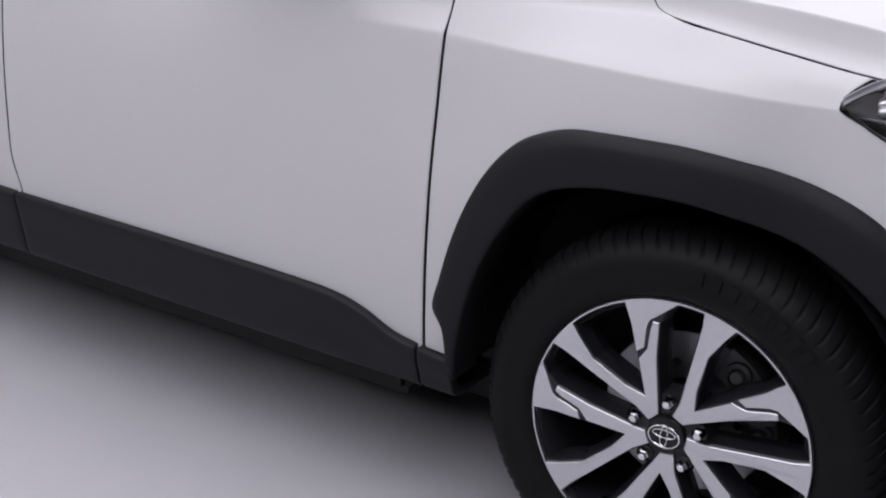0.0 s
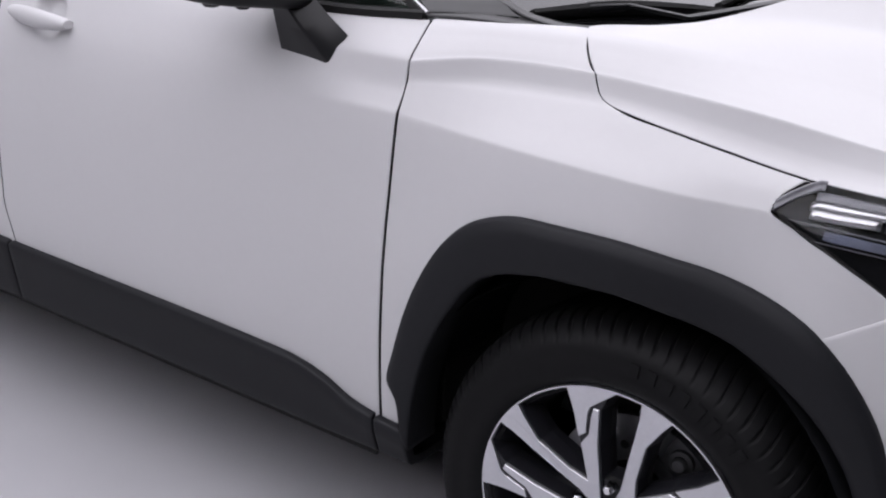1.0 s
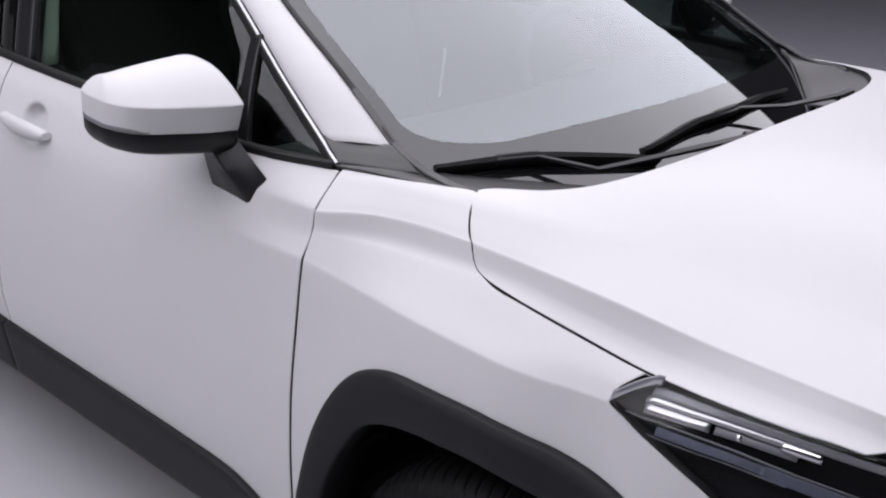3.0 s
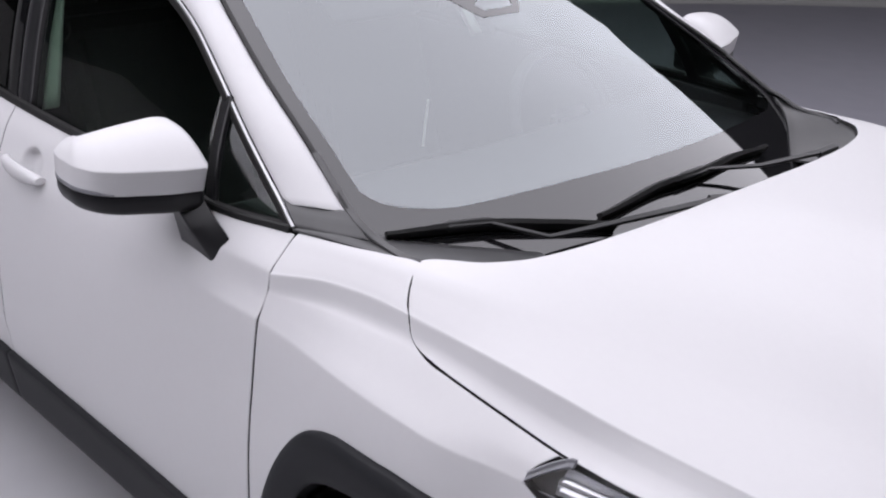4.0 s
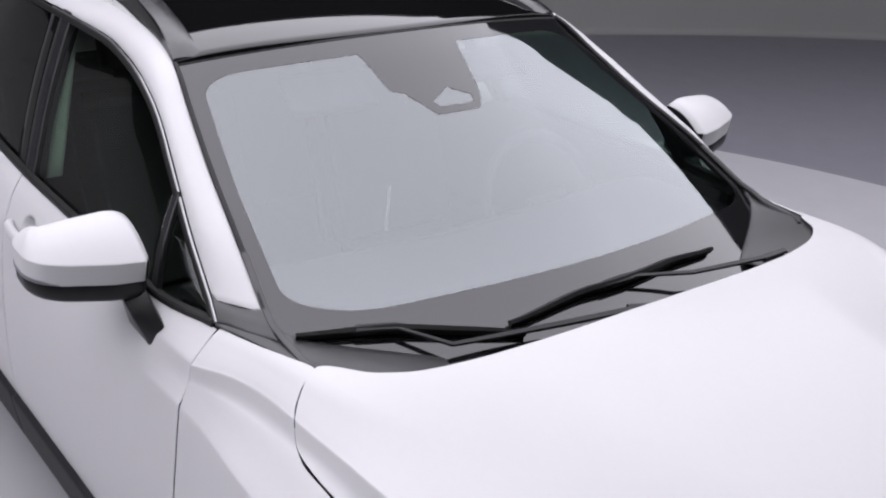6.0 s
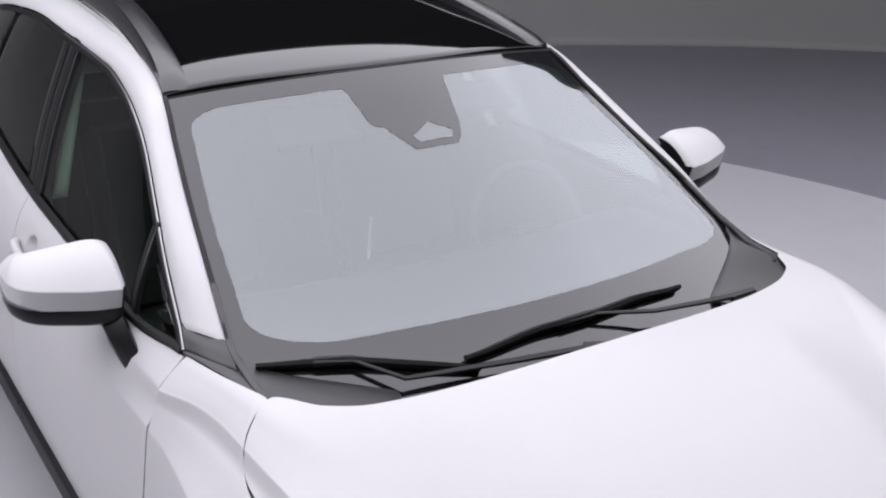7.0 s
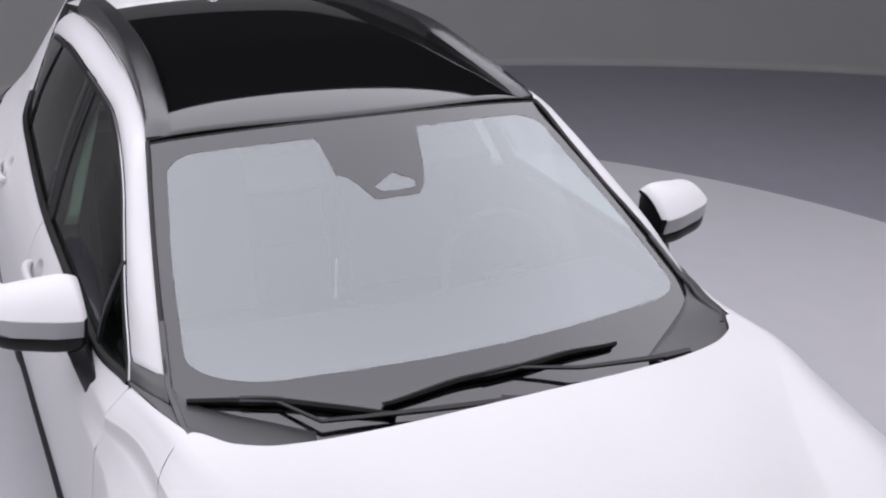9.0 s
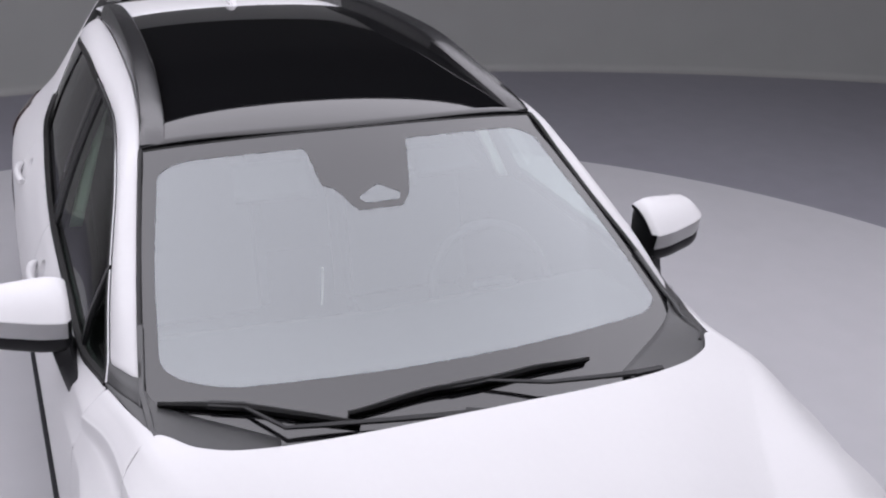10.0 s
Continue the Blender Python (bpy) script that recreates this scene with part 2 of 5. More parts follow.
def block(lo, hi, bevel=0.0):
    bm = bmesh.new()
    bmesh.ops.create_cube(bm, size=1.0)
    for v in bm.verts:
        v.co = Vector([lerp(lo[i], hi[i], v.co[i] + 0.5) for i in range(3)])
    if bevel:
        bmesh.ops.bevel(bm, geom=list(bm.edges), offset=bevel, segments=3, affect="EDGES", clamp_overlap=True)
    return bm


# ---- the studio ----
WC, WR = (5.2, 0.0), 12.0
TC, TR = (-0.95, -0.1), 4.2
bm = bmesh.new()
bmesh.ops.create_circle(bm, cap_ends=True, segments=128, radius=60)
tagged(part("floor", bm, FLOOR), "smooth matt grey studio floor", "floor", kind="structure")
bm = bmesh.new()
bmesh.ops.create_cone(bm, cap_ends=True, segments=160, radius1=TR, radius2=TR - 0.004, depth=0.006)
bmesh.ops.translate(bm, verts=bm.verts, vec=(TC[0], TC[1], 0.003))
tagged(part("turntable", bm, DISC), "large round pale grey turntable set in the studio floor", "floor", kind="structure")


def cyclorama():
    prof = []
    for k in range(5):
        a = math.pi / 2 * k / 4
        prof.append((WR - 0.06 + 0.06 * math.sin(a), 0.06 - 0.06 * math.cos(a)))
    prof += [(WR, 1.5), (WR, 2.2), (WR + 0.3, 2.2), (WR + 0.3, 0.0)]
    bm = bmesh.new()
    rows = []
    n = 120
    for k in range(n):
        a = 2 * math.pi * k / n
        rows.append([bm.verts.new((WC[0] + r * math.cos(a), WC[1] + r * math.sin(a), z)) for r, z in prof])
    for k in range(n):
        for j in range(len(prof) - 1):
            bm.faces.new((rows[k][j], rows[(k + 1) % n][j], rows[(k + 1) % n][j + 1], rows[k][j + 1]))
    return part("wall_round", bm, WALL)


tagged(cyclorama(), "curved plain grey studio wall", "wall", kind="structure")
# an unseen black drape, added so that the roof mirrors something dark
bm = bmesh.new()
bmesh.ops.create_circle(bm, segments=120, radius=WR + 0.1)
rim = bmesh.ops.extrude_edge_only(bm, edges=bm.edges)["geom"]
bmesh.ops.translate(bm, verts=[q for q in rim if isinstance(q, bmesh.types.BMVert)], vec=(0, 0, 3.8))
bmesh.ops.translate(bm, verts=bm.verts, vec=(WC[0], WC[1], 2.2))
bmesh.ops.solidify(bm, geom=list(bm.faces), thickness=0.02)
tagged(part("wall_drape", bm, DARK), "unseen black drape added above the studio wall to darken reflections", "wall", kind="structure")
bm = bmesh.new()
bmesh.ops.create_circle(bm, cap_ends=True, segments=96, radius=WR + 0.3)
bmesh.ops.translate(bm, verts=bm.verts, vec=(WC[0], WC[1], 6.0))
bmesh.ops.solidify(bm, geom=list(bm.faces), thickness=0.2)
tagged(part("ceiling", bm, DARK), "black studio ceiling", "ceiling", kind="structure")


# ---- the overhead softbox, brightest in the middle ----
SOFT_C, SOFT_H, SOFT_Z = (-1.17, -1.75), (2.77, 4.65), 3.6


def soft_mat():
    m = bpy.data.materials.new("lit_softbox_fabric")
    m.use_nodes = True
    nt = m.node_tree
    nt.nodes.remove(nt.nodes["Principled BSDF"])
    em = nt.nodes.new("ShaderNodeEmission")
    tc = nt.nodes.new("ShaderNodeTexCoord")
    mp = nt.nodes.new("ShaderNodeVectorMath")
    mp.operation = "MULTIPLY_ADD"
    mp.inputs[1].default_value = (0.32, 0.192, 0)
    mp.inputs[2].default_value = (-0.11, -0.444, 0)
    ln = nt.nodes.new("ShaderNodeVectorMath")
    ln.operation = "LENGTH"
    rg = nt.nodes.new("ShaderNodeMapRange")
    rg.interpolation_type = "SMOOTHSTEP"
    rg.inputs["From Min"].default_value, rg.inputs["From Max"].default_value = 0.0, 1.1
    rg.inputs["To Min"].default_value, rg.inputs["To Max"].default_value = SOFT_L0, SOFT_L1
    em.inputs["Color"].default_value = (1.0, 0.975, 1.075, 1)
    nt.links.new(tc.outputs["Object"], mp.inputs[0])
    nt.links.new(mp.outputs[0], ln.inputs[0])
    nt.links.new(ln.outputs["Value"], rg.inputs["Value"])
    nt.links.new(rg.outputs[0], em.inputs["Strength"])
    nt.links.new(em.outputs[0], nt.nodes["Material Output"].inputs["Surface"])
    return m


SOFT_L0, SOFT_L1 = 2.0, 3.0
softbox = tagged(new("overhead_softbox"), "large rectangular white overhead studio softbox, lit", "studio light")
softbox.location = (*SOFT_C, SOFT_Z)
bm = block((-SOFT_H[0], -SOFT_H[1], 0.0), (SOFT_H[0], SOFT_H[1], 0.01))
part("diffuser", bm, soft_mat(), softbox, "glowing white diffuser cloth")
for lo, hi in (((-SOFT_H[0] - 0.04, -SOFT_H[1] - 0.04, -0.02), (-SOFT_H[0], SOFT_H[1] + 0.04, 0.3)), ((SOFT_H[0], -SOFT_H[1] - 0.04, -0.02), (SOFT_H[0] + 0.04, SOFT_H[1] + 0.04, 0.3)), ((-SOFT_H[0], -SOFT_H[1] - 0.04, -0.02), (SOFT_H[0], -SOFT_H[1], 0.3)), ((-SOFT_H[0], SOFT_H[1], -0.02), (-1.27, SOFT_H[1] + 0.04, 0.3))):
    part("frame_bar", block(lo, hi, 0.005), DARK, softbox)
part("back_cloth", block((-SOFT_H[0], -SOFT_H[1], 0.30), (SOFT_H[0], SOFT_H[1], 0.31)), DARK, softbox, "black back cloth")
for sx in (-1, 1):
    for sy in (-1, 1):
        part("hanging_cable", block((sx * 2.6 - 0.004, sy * 4.5 - 0.004, 0.30), (sx * 2.6 + 0.004, sy * 4.5 + 0.004, 2.38)), STEEL, softbox)


def side_softbox():
    """A second softbox that carries on from the first, its rear corner cut off."""
    sb = tagged(new("side_softbox"), "smaller white studio softbox beside the large one, lit", "studio light")
    q = [Vector((-2.28, 2.90)), Vector((1.60, 2.90)), Vector((1.60, 7.6)), Vector((-0.10, 7.6)), Vector((-2.28, 4.9))]
    bm = bmesh.new()
    low = [bm.verts.new((p.x, p.y, SOFT_Z)) for p in q]
    top = [bm.verts.new((p.x, p.y, SOFT_Z + 0.01)) for p in q]
    bm.faces.new(low[::-1])
    bm.faces.new(top)
    for k in range(5):
        bm.faces.new((low[k], low[(k + 1) % 5], top[(k + 1) % 5], top[k]))
    m = bpy.data.materials.new("lit_side_softbox_fabric")
    m.use_nodes = True
    m.node_tree.nodes.remove(m.node_tree.nodes["Principled BSDF"])
    em = m.node_tree.nodes.new("ShaderNodeEmission")
    em.inputs["Color"].default_value = (1.0, 0.975, 1.075, 1)
    em.inputs["Strength"].default_value = 2.33
    m.node_tree.links.new(em.outputs[0], m.node_tree.nodes["Material Output"].inputs["Surface"])
    part("diffuser", bm, m, sb, "glowing white diffuser cloth", flat=True)
    for k in range(1, 5):
        a, b = q[k], q[(k + 1) % 5]
        tube("frame_bar", [(a.x, a.y, SOFT_Z + 0.14), (b.x, b.y, SOFT_Z + 0.14)], [(0.0, -0.16), (0.04, -0.16), (0.04, 0.16), (0.0, 0.16)], DARK, sb)
    for p in q[2:]:
        part("hanging_cable", block((p.x - 0.004, p.y - 0.004, SOFT_Z + 0.28), (p.x + 0.004, p.y + 0.004, 5.98)), STEEL, sb)


side_softbox()

# ---- the car: x ahead from the front axle, right flank at negative y ----
car = tagged(new("car"), "pearl white compact crossover with black roof on a studio turntable", "car")

PZ = [0.26, 0.36, 0.43, 0.55, 0.65, 0.73, 0.80, 0.88, 0.93, 0.955, 0.98, 1.03, 1.075]
prof_rear = pchip(PZ, [0.872, 0.890, 0.896, 0.900, 0.899, 0.896, 0.891, 0.882, 0.873, 0.866, 0.857, 0.836, 0.806])
PF = [0.26, 0.36, 0.43, 0.55, 0.65, 0.73, 0.80, 0.88, 0.920, 0.928, 0.932, 0.937, 0.9535, 0.966, 0.979, 0.993, 1.0065, 1.0125, 1.017, 1.046, 1.075]
prof_front = pchip(PF, [0.868, 0.888, 0.894, 0.898, 0.896, 0.890, 0.882, 0.873, 0.8675, 0.8660, 0.8640, 0.8605, 0.8505, 0.8440, 0.8400, 0.8376, 0.8356, 0.8342, 0.8310, 0.8030, 0.774])
taper = pchip([-4, -3.5, -3.3, -3.0, -2.7, -2.3, -0.1, 0.0, 0.1, 0.17, 0.27, 0.36, 0.45, 0.55, 0.65, 0.75, 0.83], [-0.6, -0.22, -0.08, -0.03, -0.01, 0, 0, -0.008, -0.016, -0.021, -0.032, -0.055, -0.085, -0.13, -0.20, -0.31, -0.45])


haunch = pchip([-4, -0.46, -0.377, -0.294, -0.214, -0.14, -0.07, 0.0, 0.058, 0.115, 0.175, 0.3, 1.0], [0, 0, -0.004, 0.002, 0.010, 0.014, 0.016, 0.021, 0.015, 0.003, -0.004, 0.0, 0.0])


draw_in = pchip([-3.6, -3.2, -2.8, -2.5, -2.2, -1.9, -1.65, -1.4, 1.0], [0.12, 0.10, 0.075, 0.055, 0.036, 0.018, 0.006, 0.0, 0.0])


def flank(x, z):
    """Half width of the body side."""
    w = smooth(-0.68, -0.46, x)
    return lerp(prof_rear(z), prof_front(z), w) + taper(x) + haunch(x) * smooth(0.50, 0.86, z) - draw_in(x) * smooth(0.86, 1.08, z)


belt_z = pchip([-3.0, -2.75, -2.6, -2.5, -2.2, -1.8, -1.5, -1.2, -0.8, -0.6, -0.46], [1.28, 1.18, 1.105, 1.083, 1.079, 1.074, 1.071, 1.068, 1.064, 1.066, 1.073])
crease_z = pchip([-0.46, -0.34, -0.213, -0.10, 0.0, 0.10, 0.20, 0.36], [0.930, 0.921, 0.918, 0.915, 0.911, 0.905, 0.903, 0.900])
top_seam = pchip([-0.463, -0.34, -0.26, -0.203, -0.178, -0.153, -0.133, -0.109, -0.074, 0.0, 0.10, 0.22], [0.772, 0.745, 0.722, 0.707, 0.752, 0.779, 0.792, 0.800, 0.807, 0.809, 0.801, 0.796])


def top_y(x):
    """Half width of the fender's upper edge."""
    return lerp(top_seam(x), sh_e_y(x), smooth(-0.09, -0.03, x)) + 0.0017 * smooth(-0.12, -0.05, x)


def crease_y(x):
    return flank(x, 0.930)


# upper shoulder: k plateau edge, r sharp ridge, e ledge at the hood seam and lamp
SX = [-0.47, -0.40, -0.34, -0.26, -0.20, -0.14, -0.02, 0.06, 0.14, 0.25, 0.40, 0.55, 0.80]
sh_k_y = eased(SX, [0.774, 0.760, 0.748, 0.735, 0.728, 0.721, 0.679, 0.64, 0.60, 0.556, 0.50, 0.45, 0.38])
sh_k_z = eased(SX, [1.075, 1.078, 1.080, 1.082, 1.083, 1.083, 1.069, 1.055, 1.040, 1.020, 0.995, 0.966, 0.90])
RX = [-0.47, -0.44, -0.40, -0.35, -0.30, -0.246, -0.188, -0.146, -0.09, -0.03, 0.015, 0.064, 0.11, 0.155, 0.25, 0.40, 0.55, 0.80]
sh_r_y = eased(RX, [0.842, 0.835, 0.825, 0.809, 0.798, 0.791, 0.788, 0.787, 0.784, 0.777, 0.773, 0.769, 0.764, 0.758, 0.742, 0.711, 0.676, 0.597], 0.02)
sh_r_z = eased(RX, [1.010, 1.014, 1.022, 1.029, 1.032, 1.034, 1.035, 1.035, 1.033, 1.028, 1.025, 1.021, 1.016, 1.010, 0.994, 0.973, 0.950, 0.876], 0.02)
EX = [-0.47, -0.34, -0.20, -0.109, -0.05, 0.0, 0.10, 0.22, 0.30, 0.36, 0.5, 0.65, 0.83]
sh_e_y = eased(EX, [0.849, 0.823, 0.811, 0.810, 0.808, 0.807, 0.802, 0.797, 0.795, 0.787, 0.740, 0.66, 0.54])
sh_e_z = eased(EX, [0.972, 0.982, 0.986, 0.990, 0.985, 0.976, 0.960, 0.943, 0.941, 0.938, 0.920, 0.89, 0.84])
hood_c = eased([-0.47, -0.25, -0.05, 0.0, 0.25, 0.5, 0.7, 0.83], [1.125, 1.12, 1.110, 1.107, 1.080, 1.030, 0.97, 0.91])
SECTIONS = {}


def shoulder_z(x, y):
    """Height of the hood and fender top."""
    key = round(x, 4)
    if key not in SECTIONS:
        e, r, k = sh_e_y(x), sh_r_y(x), sh_k_y(x)
        ez, rz, kz, cz = sh_e_z(x), sh_r_z(x), sh_k_z(x), hood_c(x)
        c = max(crease_y(x), e + 0.02)
        d, dz = e - r, rz - ez
        bul = 0.45 * smooth(-0.06, 0.14, x)
        fall = (kz - rz) / (r - k)
        ys = [-k, 0.0, 0.55 * k, k - 0.009, k + 0.009, lerp(k, r, 0.5), lerp(k, r, 0.8), r - 0.0025, r]
        zs = [kz, cz, lerp(cz, kz, 0.20), lerp(cz, kz, 0.955), kz - 0.006 * fall, lerp(kz, rz, 0.43), lerp(kz, rz, 0.755), rz + 0.0025 * fall * 1.15, rz]
        for q, f in ((0.06, 0.13), (0.18, 0.38), (0.32, 0.62), (0.55, 0.81), (1.0, 1.0)):
            # falls steeply below the ridge and eases out to the ledge
            ys.append(r + d * q)
            zs.append(rz - dz * f)
        ys += [lerp(e, c, 0.55) + 0.004 * bul, c, c + 0.05]
        zs += [lerp(ez, crease_z(x), 0.55) + 0.013 * bul, crease_z(x), crease_z(x) - 0.08]
        SECTIONS[key] = pchip(ys, zs)
    return SECTIONS[key](abs(y))


def swell(p):
    """The left wing stands out a little further than the right one, with a fuller shoulder."""
    x, y, z = p
    k = smooth(0.40, 0.80, y) * smooth(-0.36, 0.06, x)
    a, b = sh_k_y(x), sh_e_y(x)
    if a < y < b:
        t = (y - a) / (b - a)
        z = lerp(z, lerp(sh_k_z(x), sh_e_z(x), t) + (0.024 + 0.018 * smooth(0.0, 0.3, x)) * math.sin(math.pi * t), smooth(-0.26, 0.02, x))
    f = smooth(0.42, 0.80, y) * smooth(-0.20, 0.10, x)
    return (x, y + 0.030 * k, z + 0.008 * k + 0.012 * f)


def fender_point(x, v, zb, s):
    """v 0..0.5: from the lower edge to the crease; 0.5..0.8: on to the ridge; 0.8..1: to the upper edge."""
    cz = crease_z(x)
    if v <= 0.5:
        z = lerp(zb(x), cz, v / 0.5)
        zz = z if z < 0.7 else lerp(0.7, 0.930, (z - 0.7) / (cz - 0.7))
        return (x, s * flank(x, zz), z)
    top = top_y(x)
    turn = max(sh_r_y(x), top + 0.0008)  # the ridge keeps to one row
    y = lerp(crease_y(x), turn, (v - 0.5) / 0.3) if v < 0.8 else lerp(turn, top, (v - 0.8) / 0.2)
    return (x, s * y, shoulder_z(x, y))


fender_low = pchip([-0.47, -0.405, -0.39, -0.35, -0.30, -0.20, 0.0, 0.15, 0.25, 0.31, 0.37], [0.372, 0.366, 0.55, 0.67, 0.735, 0.785, 0.795, 0.770, 0.735, 0.715, 0.70])
fender_end = pchip([0, 0.225, 0.40, 0.5, 0.70, 1.0], [0.268, 0.362, 0.245, 0.173, 0.192, 0.222])


def fender(s):
    pts = []
    for i in range(170):
        row = []
        for j in range(201):
            v = 0.5 * j / 70 if j < 70 else 0.5 + 0.5 * (j - 70) / 130
            x = lerp(-0.457, fender_end(v), i / 169)
            row.append(swell(fender_point(x, v, fender_low, s)))
        pts.append(row)
    return panel("front_fender", pts, PAINT, car, "white front fender with a sharp shoulder crease", gap=([lerp(0.0046, 0.0040, j / 200) for j in range(201)], 0.002, 0, 0.0034), out=(0, s, 0.3))


# hood
hood_rear_x = pchip([0.0, 0.2, 0.4, 0.55, 0.634, 0.707, 0.752, 0.779, 0.792, 0.80, 0.806, 0.8085], [-0.028, -0.031, -0.044, -0.074, -0.121, -0.203, -0.178, -0.153, -0.133, -0.109, -0.074, -0.03])
hood_z, hood_e_y = shoulder_z, sh_e_y


def hood():
    pts = []
    half = [0.84 * j / 60 for j in range(60)] + [0.84 + 0.16 * j / 96 for j in range(97)]  # finer over the shoulder
    ys = [-u for u in half[:0:-1]] + half
    for i in range(150):
        row = []
        a = (i / 149) ** 1.15
        for u in ys:
            y0 = u * 0.8085
            x = lerp(hood_rear_x(abs(y0)), 0.80 - 0.30 * u * u * abs(u), a)
            y = u * hood_e_y(x) if abs(u) > 0.999 else y0 * lerp(1, hood_e_y(x) / 0.8085, smooth(-0.06, 0.02, x))
            if i == 0:
                y = y0
            y -= math.copysign(0.0017, u) * smooth(0.93, 1.0, abs(u)) * smooth(-0.12, -0.05, x)
            row.append(swell((x, y, hood_z(x, y))))
        pts.append(row)
    return panel("hood", pts, PAINT, car, "white sculpted hood with a raised centre", gap=([0.0034 * smooth(0.702, 0.710, abs(u) * 0.8085) for u in ys], 0.002, 0.0034, 0.0034), out=(0, 0, 1), depth=0.03, lip=0.0016)


for s in (-1, 1):
    fender(s)
hood()

# doors
sill_top = pchip([-3.0, -1.55, -1.5, -0.95, -0.69, -0.638, -0.586, -0.511, -0.468, -0.40], [0.45, 0.441, 0.440, 0.438, 0.433, 0.428, 0.414, 0.381, 0.373, 0.366])


HANDLES = (-1.282, -2.22)


def dish(x, z):
    """Depth of the round hollow behind a door handle."""
    d = 0.0
    for h in HANDLES:
        q = ((x - h + 0.078) / 0.053) ** 2 + ((z - 0.968) / 0.047) ** 2
        d += 0.026 * smooth(1.0, 0.15, q) if q < 1.0 else 0.0
    return d


def side_panel(name, label, x0, x1, lo, hi, s, nu=50, nv=44, gap=(0.0038,) * 4):
    pts = []
    for i in range(nu):
        x = lerp(x0, x1, i / (nu - 1))
        row = []
        for z in [lerp(lo(x), hi(x), j / (nv - 1)) for j in range(nv)]:
            # the seam between the doors leans forward at its foot
            xx = x + 0.024 * smooth(0.54, 0.42, z) * smooth(0.35, 0.0, abs(x + 1.531))
            row.append((xx, s * (flank(xx, z) - dish(xx, z)), z))
        pts.append(row)
    return panel(name, pts, PAINT, car, label, gap=gap, out=(0, s, 0))


front_doors, rear_doors = {}, {}
for s in (-1, 1):
    front_doors[s] = side_panel("front_door", "white closed front door", -1.531, -0.457, lambda x: sill_top(x) - 0.012, belt_z, s, 170, 190, (0.0038, [lerp(0.0046, 0.0040, j / 189) for j in range(190)], 0.0038, 0.0038))
    rear_doors[s] = side_panel("rear_door", "white closed rear door", -2.45, -1.531, lambda x: sill_top(x) - 0.012, belt_z, s, 120, 90)
rear_arch = pchip([-3.6, -3.15, -3.05, -2.9, -2.64, -2.4, -2.22, -2.14], [0.40, 0.40, 0.66, 0.79, 0.84, 0.79, 0.62, 0.40])
for s in (-1, 1):
    side_panel("rear_quarter", "white rear quarter panel", -3.50, -2.45, lambda x: max(rear_arch(x), 0.42), belt_z, s, 50, 30, (0.002, 0.002, 0, 0))


# ---- dark cladding along the sills and wheel arches ----
def sill(name, x0, x1, s, nu=30, label="dark grey plastic sill cladding"):
    pts = []
    for i in range(nu):
        x = lerp(x0, x1, i / (nu - 1))
        t = sill_top(x)
        f = flank(x, t)
        lo = flank(x, 0.33)
        row = [(f - 0.006, t + 0.002), (f + 0.009, t), (f + 0.0145, t - 0.0025), (f + 0.016, t - 0.008), (f + 0.013, t - 0.03)]
        row += [(lerp(f + 0.013, lo + 0.006, k / 5), lerp(t - 0.03, 0.305, k / 5)) for k in range(1, 6)]
        row += [(lo + 0.002, 0.293), (lo - 0.010, 0.283), (lo - 0.04, 0.276), (lo - 0.16, 0.272)]
        pts.append([(x, s * y, z) for y, z in row])
    return panel(name, pts, CLAD, car, label, gap=(0.003, 0.003, 0, 0), out=(0, s, 0), depth=0.02, lip=0.003)


for s in (-1, 1):
    sill("door_sill_cladding", -1.516, -0.467, s, 60)
    sill("fender_sill_cladding", -0.463, -0.394, s, 10)
    sill("rear_sill_cladding", -2.25, -1.520, s, 30)

ARCH_T = [0, 0.08, 0.14, 0.22, 0.32, 0.42, 0.5, 0.58, 0.66, 0.74, 0.82, 0.89, 0.94, 1.0, 1.1]
ao_x = pchip(ARCH_T, [-0.404, -0.414, -0.436, -0.424, -0.397, -0.345, -0.277, -0.182, -0.036, 0.08, 0.174, 0.25, 0.31, 0.375, 0.42])
ao_z = pchip(ARCH_T, [0.372, 0.425, 0.462, 0.515, 0.618, 0.728, 0.792, 0.820, 0.824, 0.812, 0.791, 0.761, 0.712, 0.615, 0.46])
ai_x = pchip(ARCH_T, [-0.390, -0.382, -0.371, -0.350, -0.304, -0.250, -0.190, -0.115, -0.025, 0.063, 0.148, 0.225, 0.285, 0.345, 0.385])
ai_z = pchip(ARCH_T, [0.325, 0.41, 0.47, 0.545, 0.638, 0.703, 0.728, 0.740, 0.743, 0.732, 0.712, 0.675, 0.630, 0.545, 0.42])


def arch_flare(s, dx=0.0, mirror=1, name="front_arch_flare"):
    pts = []
    for i in range(90):
        t = 1.1 * i / 89
        ox, oz, ix, iz = ao_x(t), ao_z(t), ai_x(t), ai_z(t)
        row = []
        for u, h in ((0, -0.006), (0.0, 0.004), (0.03, 0.010), (0.07, 0.013), (0.20, 0.017), (0.26, 0.0185), (0.45, 0.018), (0.7, 0.016), (0.93, 0.013), (0.985, 0.010), (1.0, 0.003), (1.0, -0.02), (1.02, -0.07)):
            x, z = lerp(ox, ix, u), lerp(oz, iz, u)
            row.append((dx + mirror * x, s * (flank(x if dx == 0 else -0.3, z) + h - (0.032 if dx else 0.0)), z))
        pts.append(row)
    return panel(name, pts, CLAD, car, "dark grey grained plastic wheel arch flare", gap=(0, 0, 0, 0), out=(0, s, 0), depth=0.004, lip=0.001)


for s in (-1, 1):
    arch_flare(s)
    arch_flare(s, -2.64, 1, "rear_arch_flare")


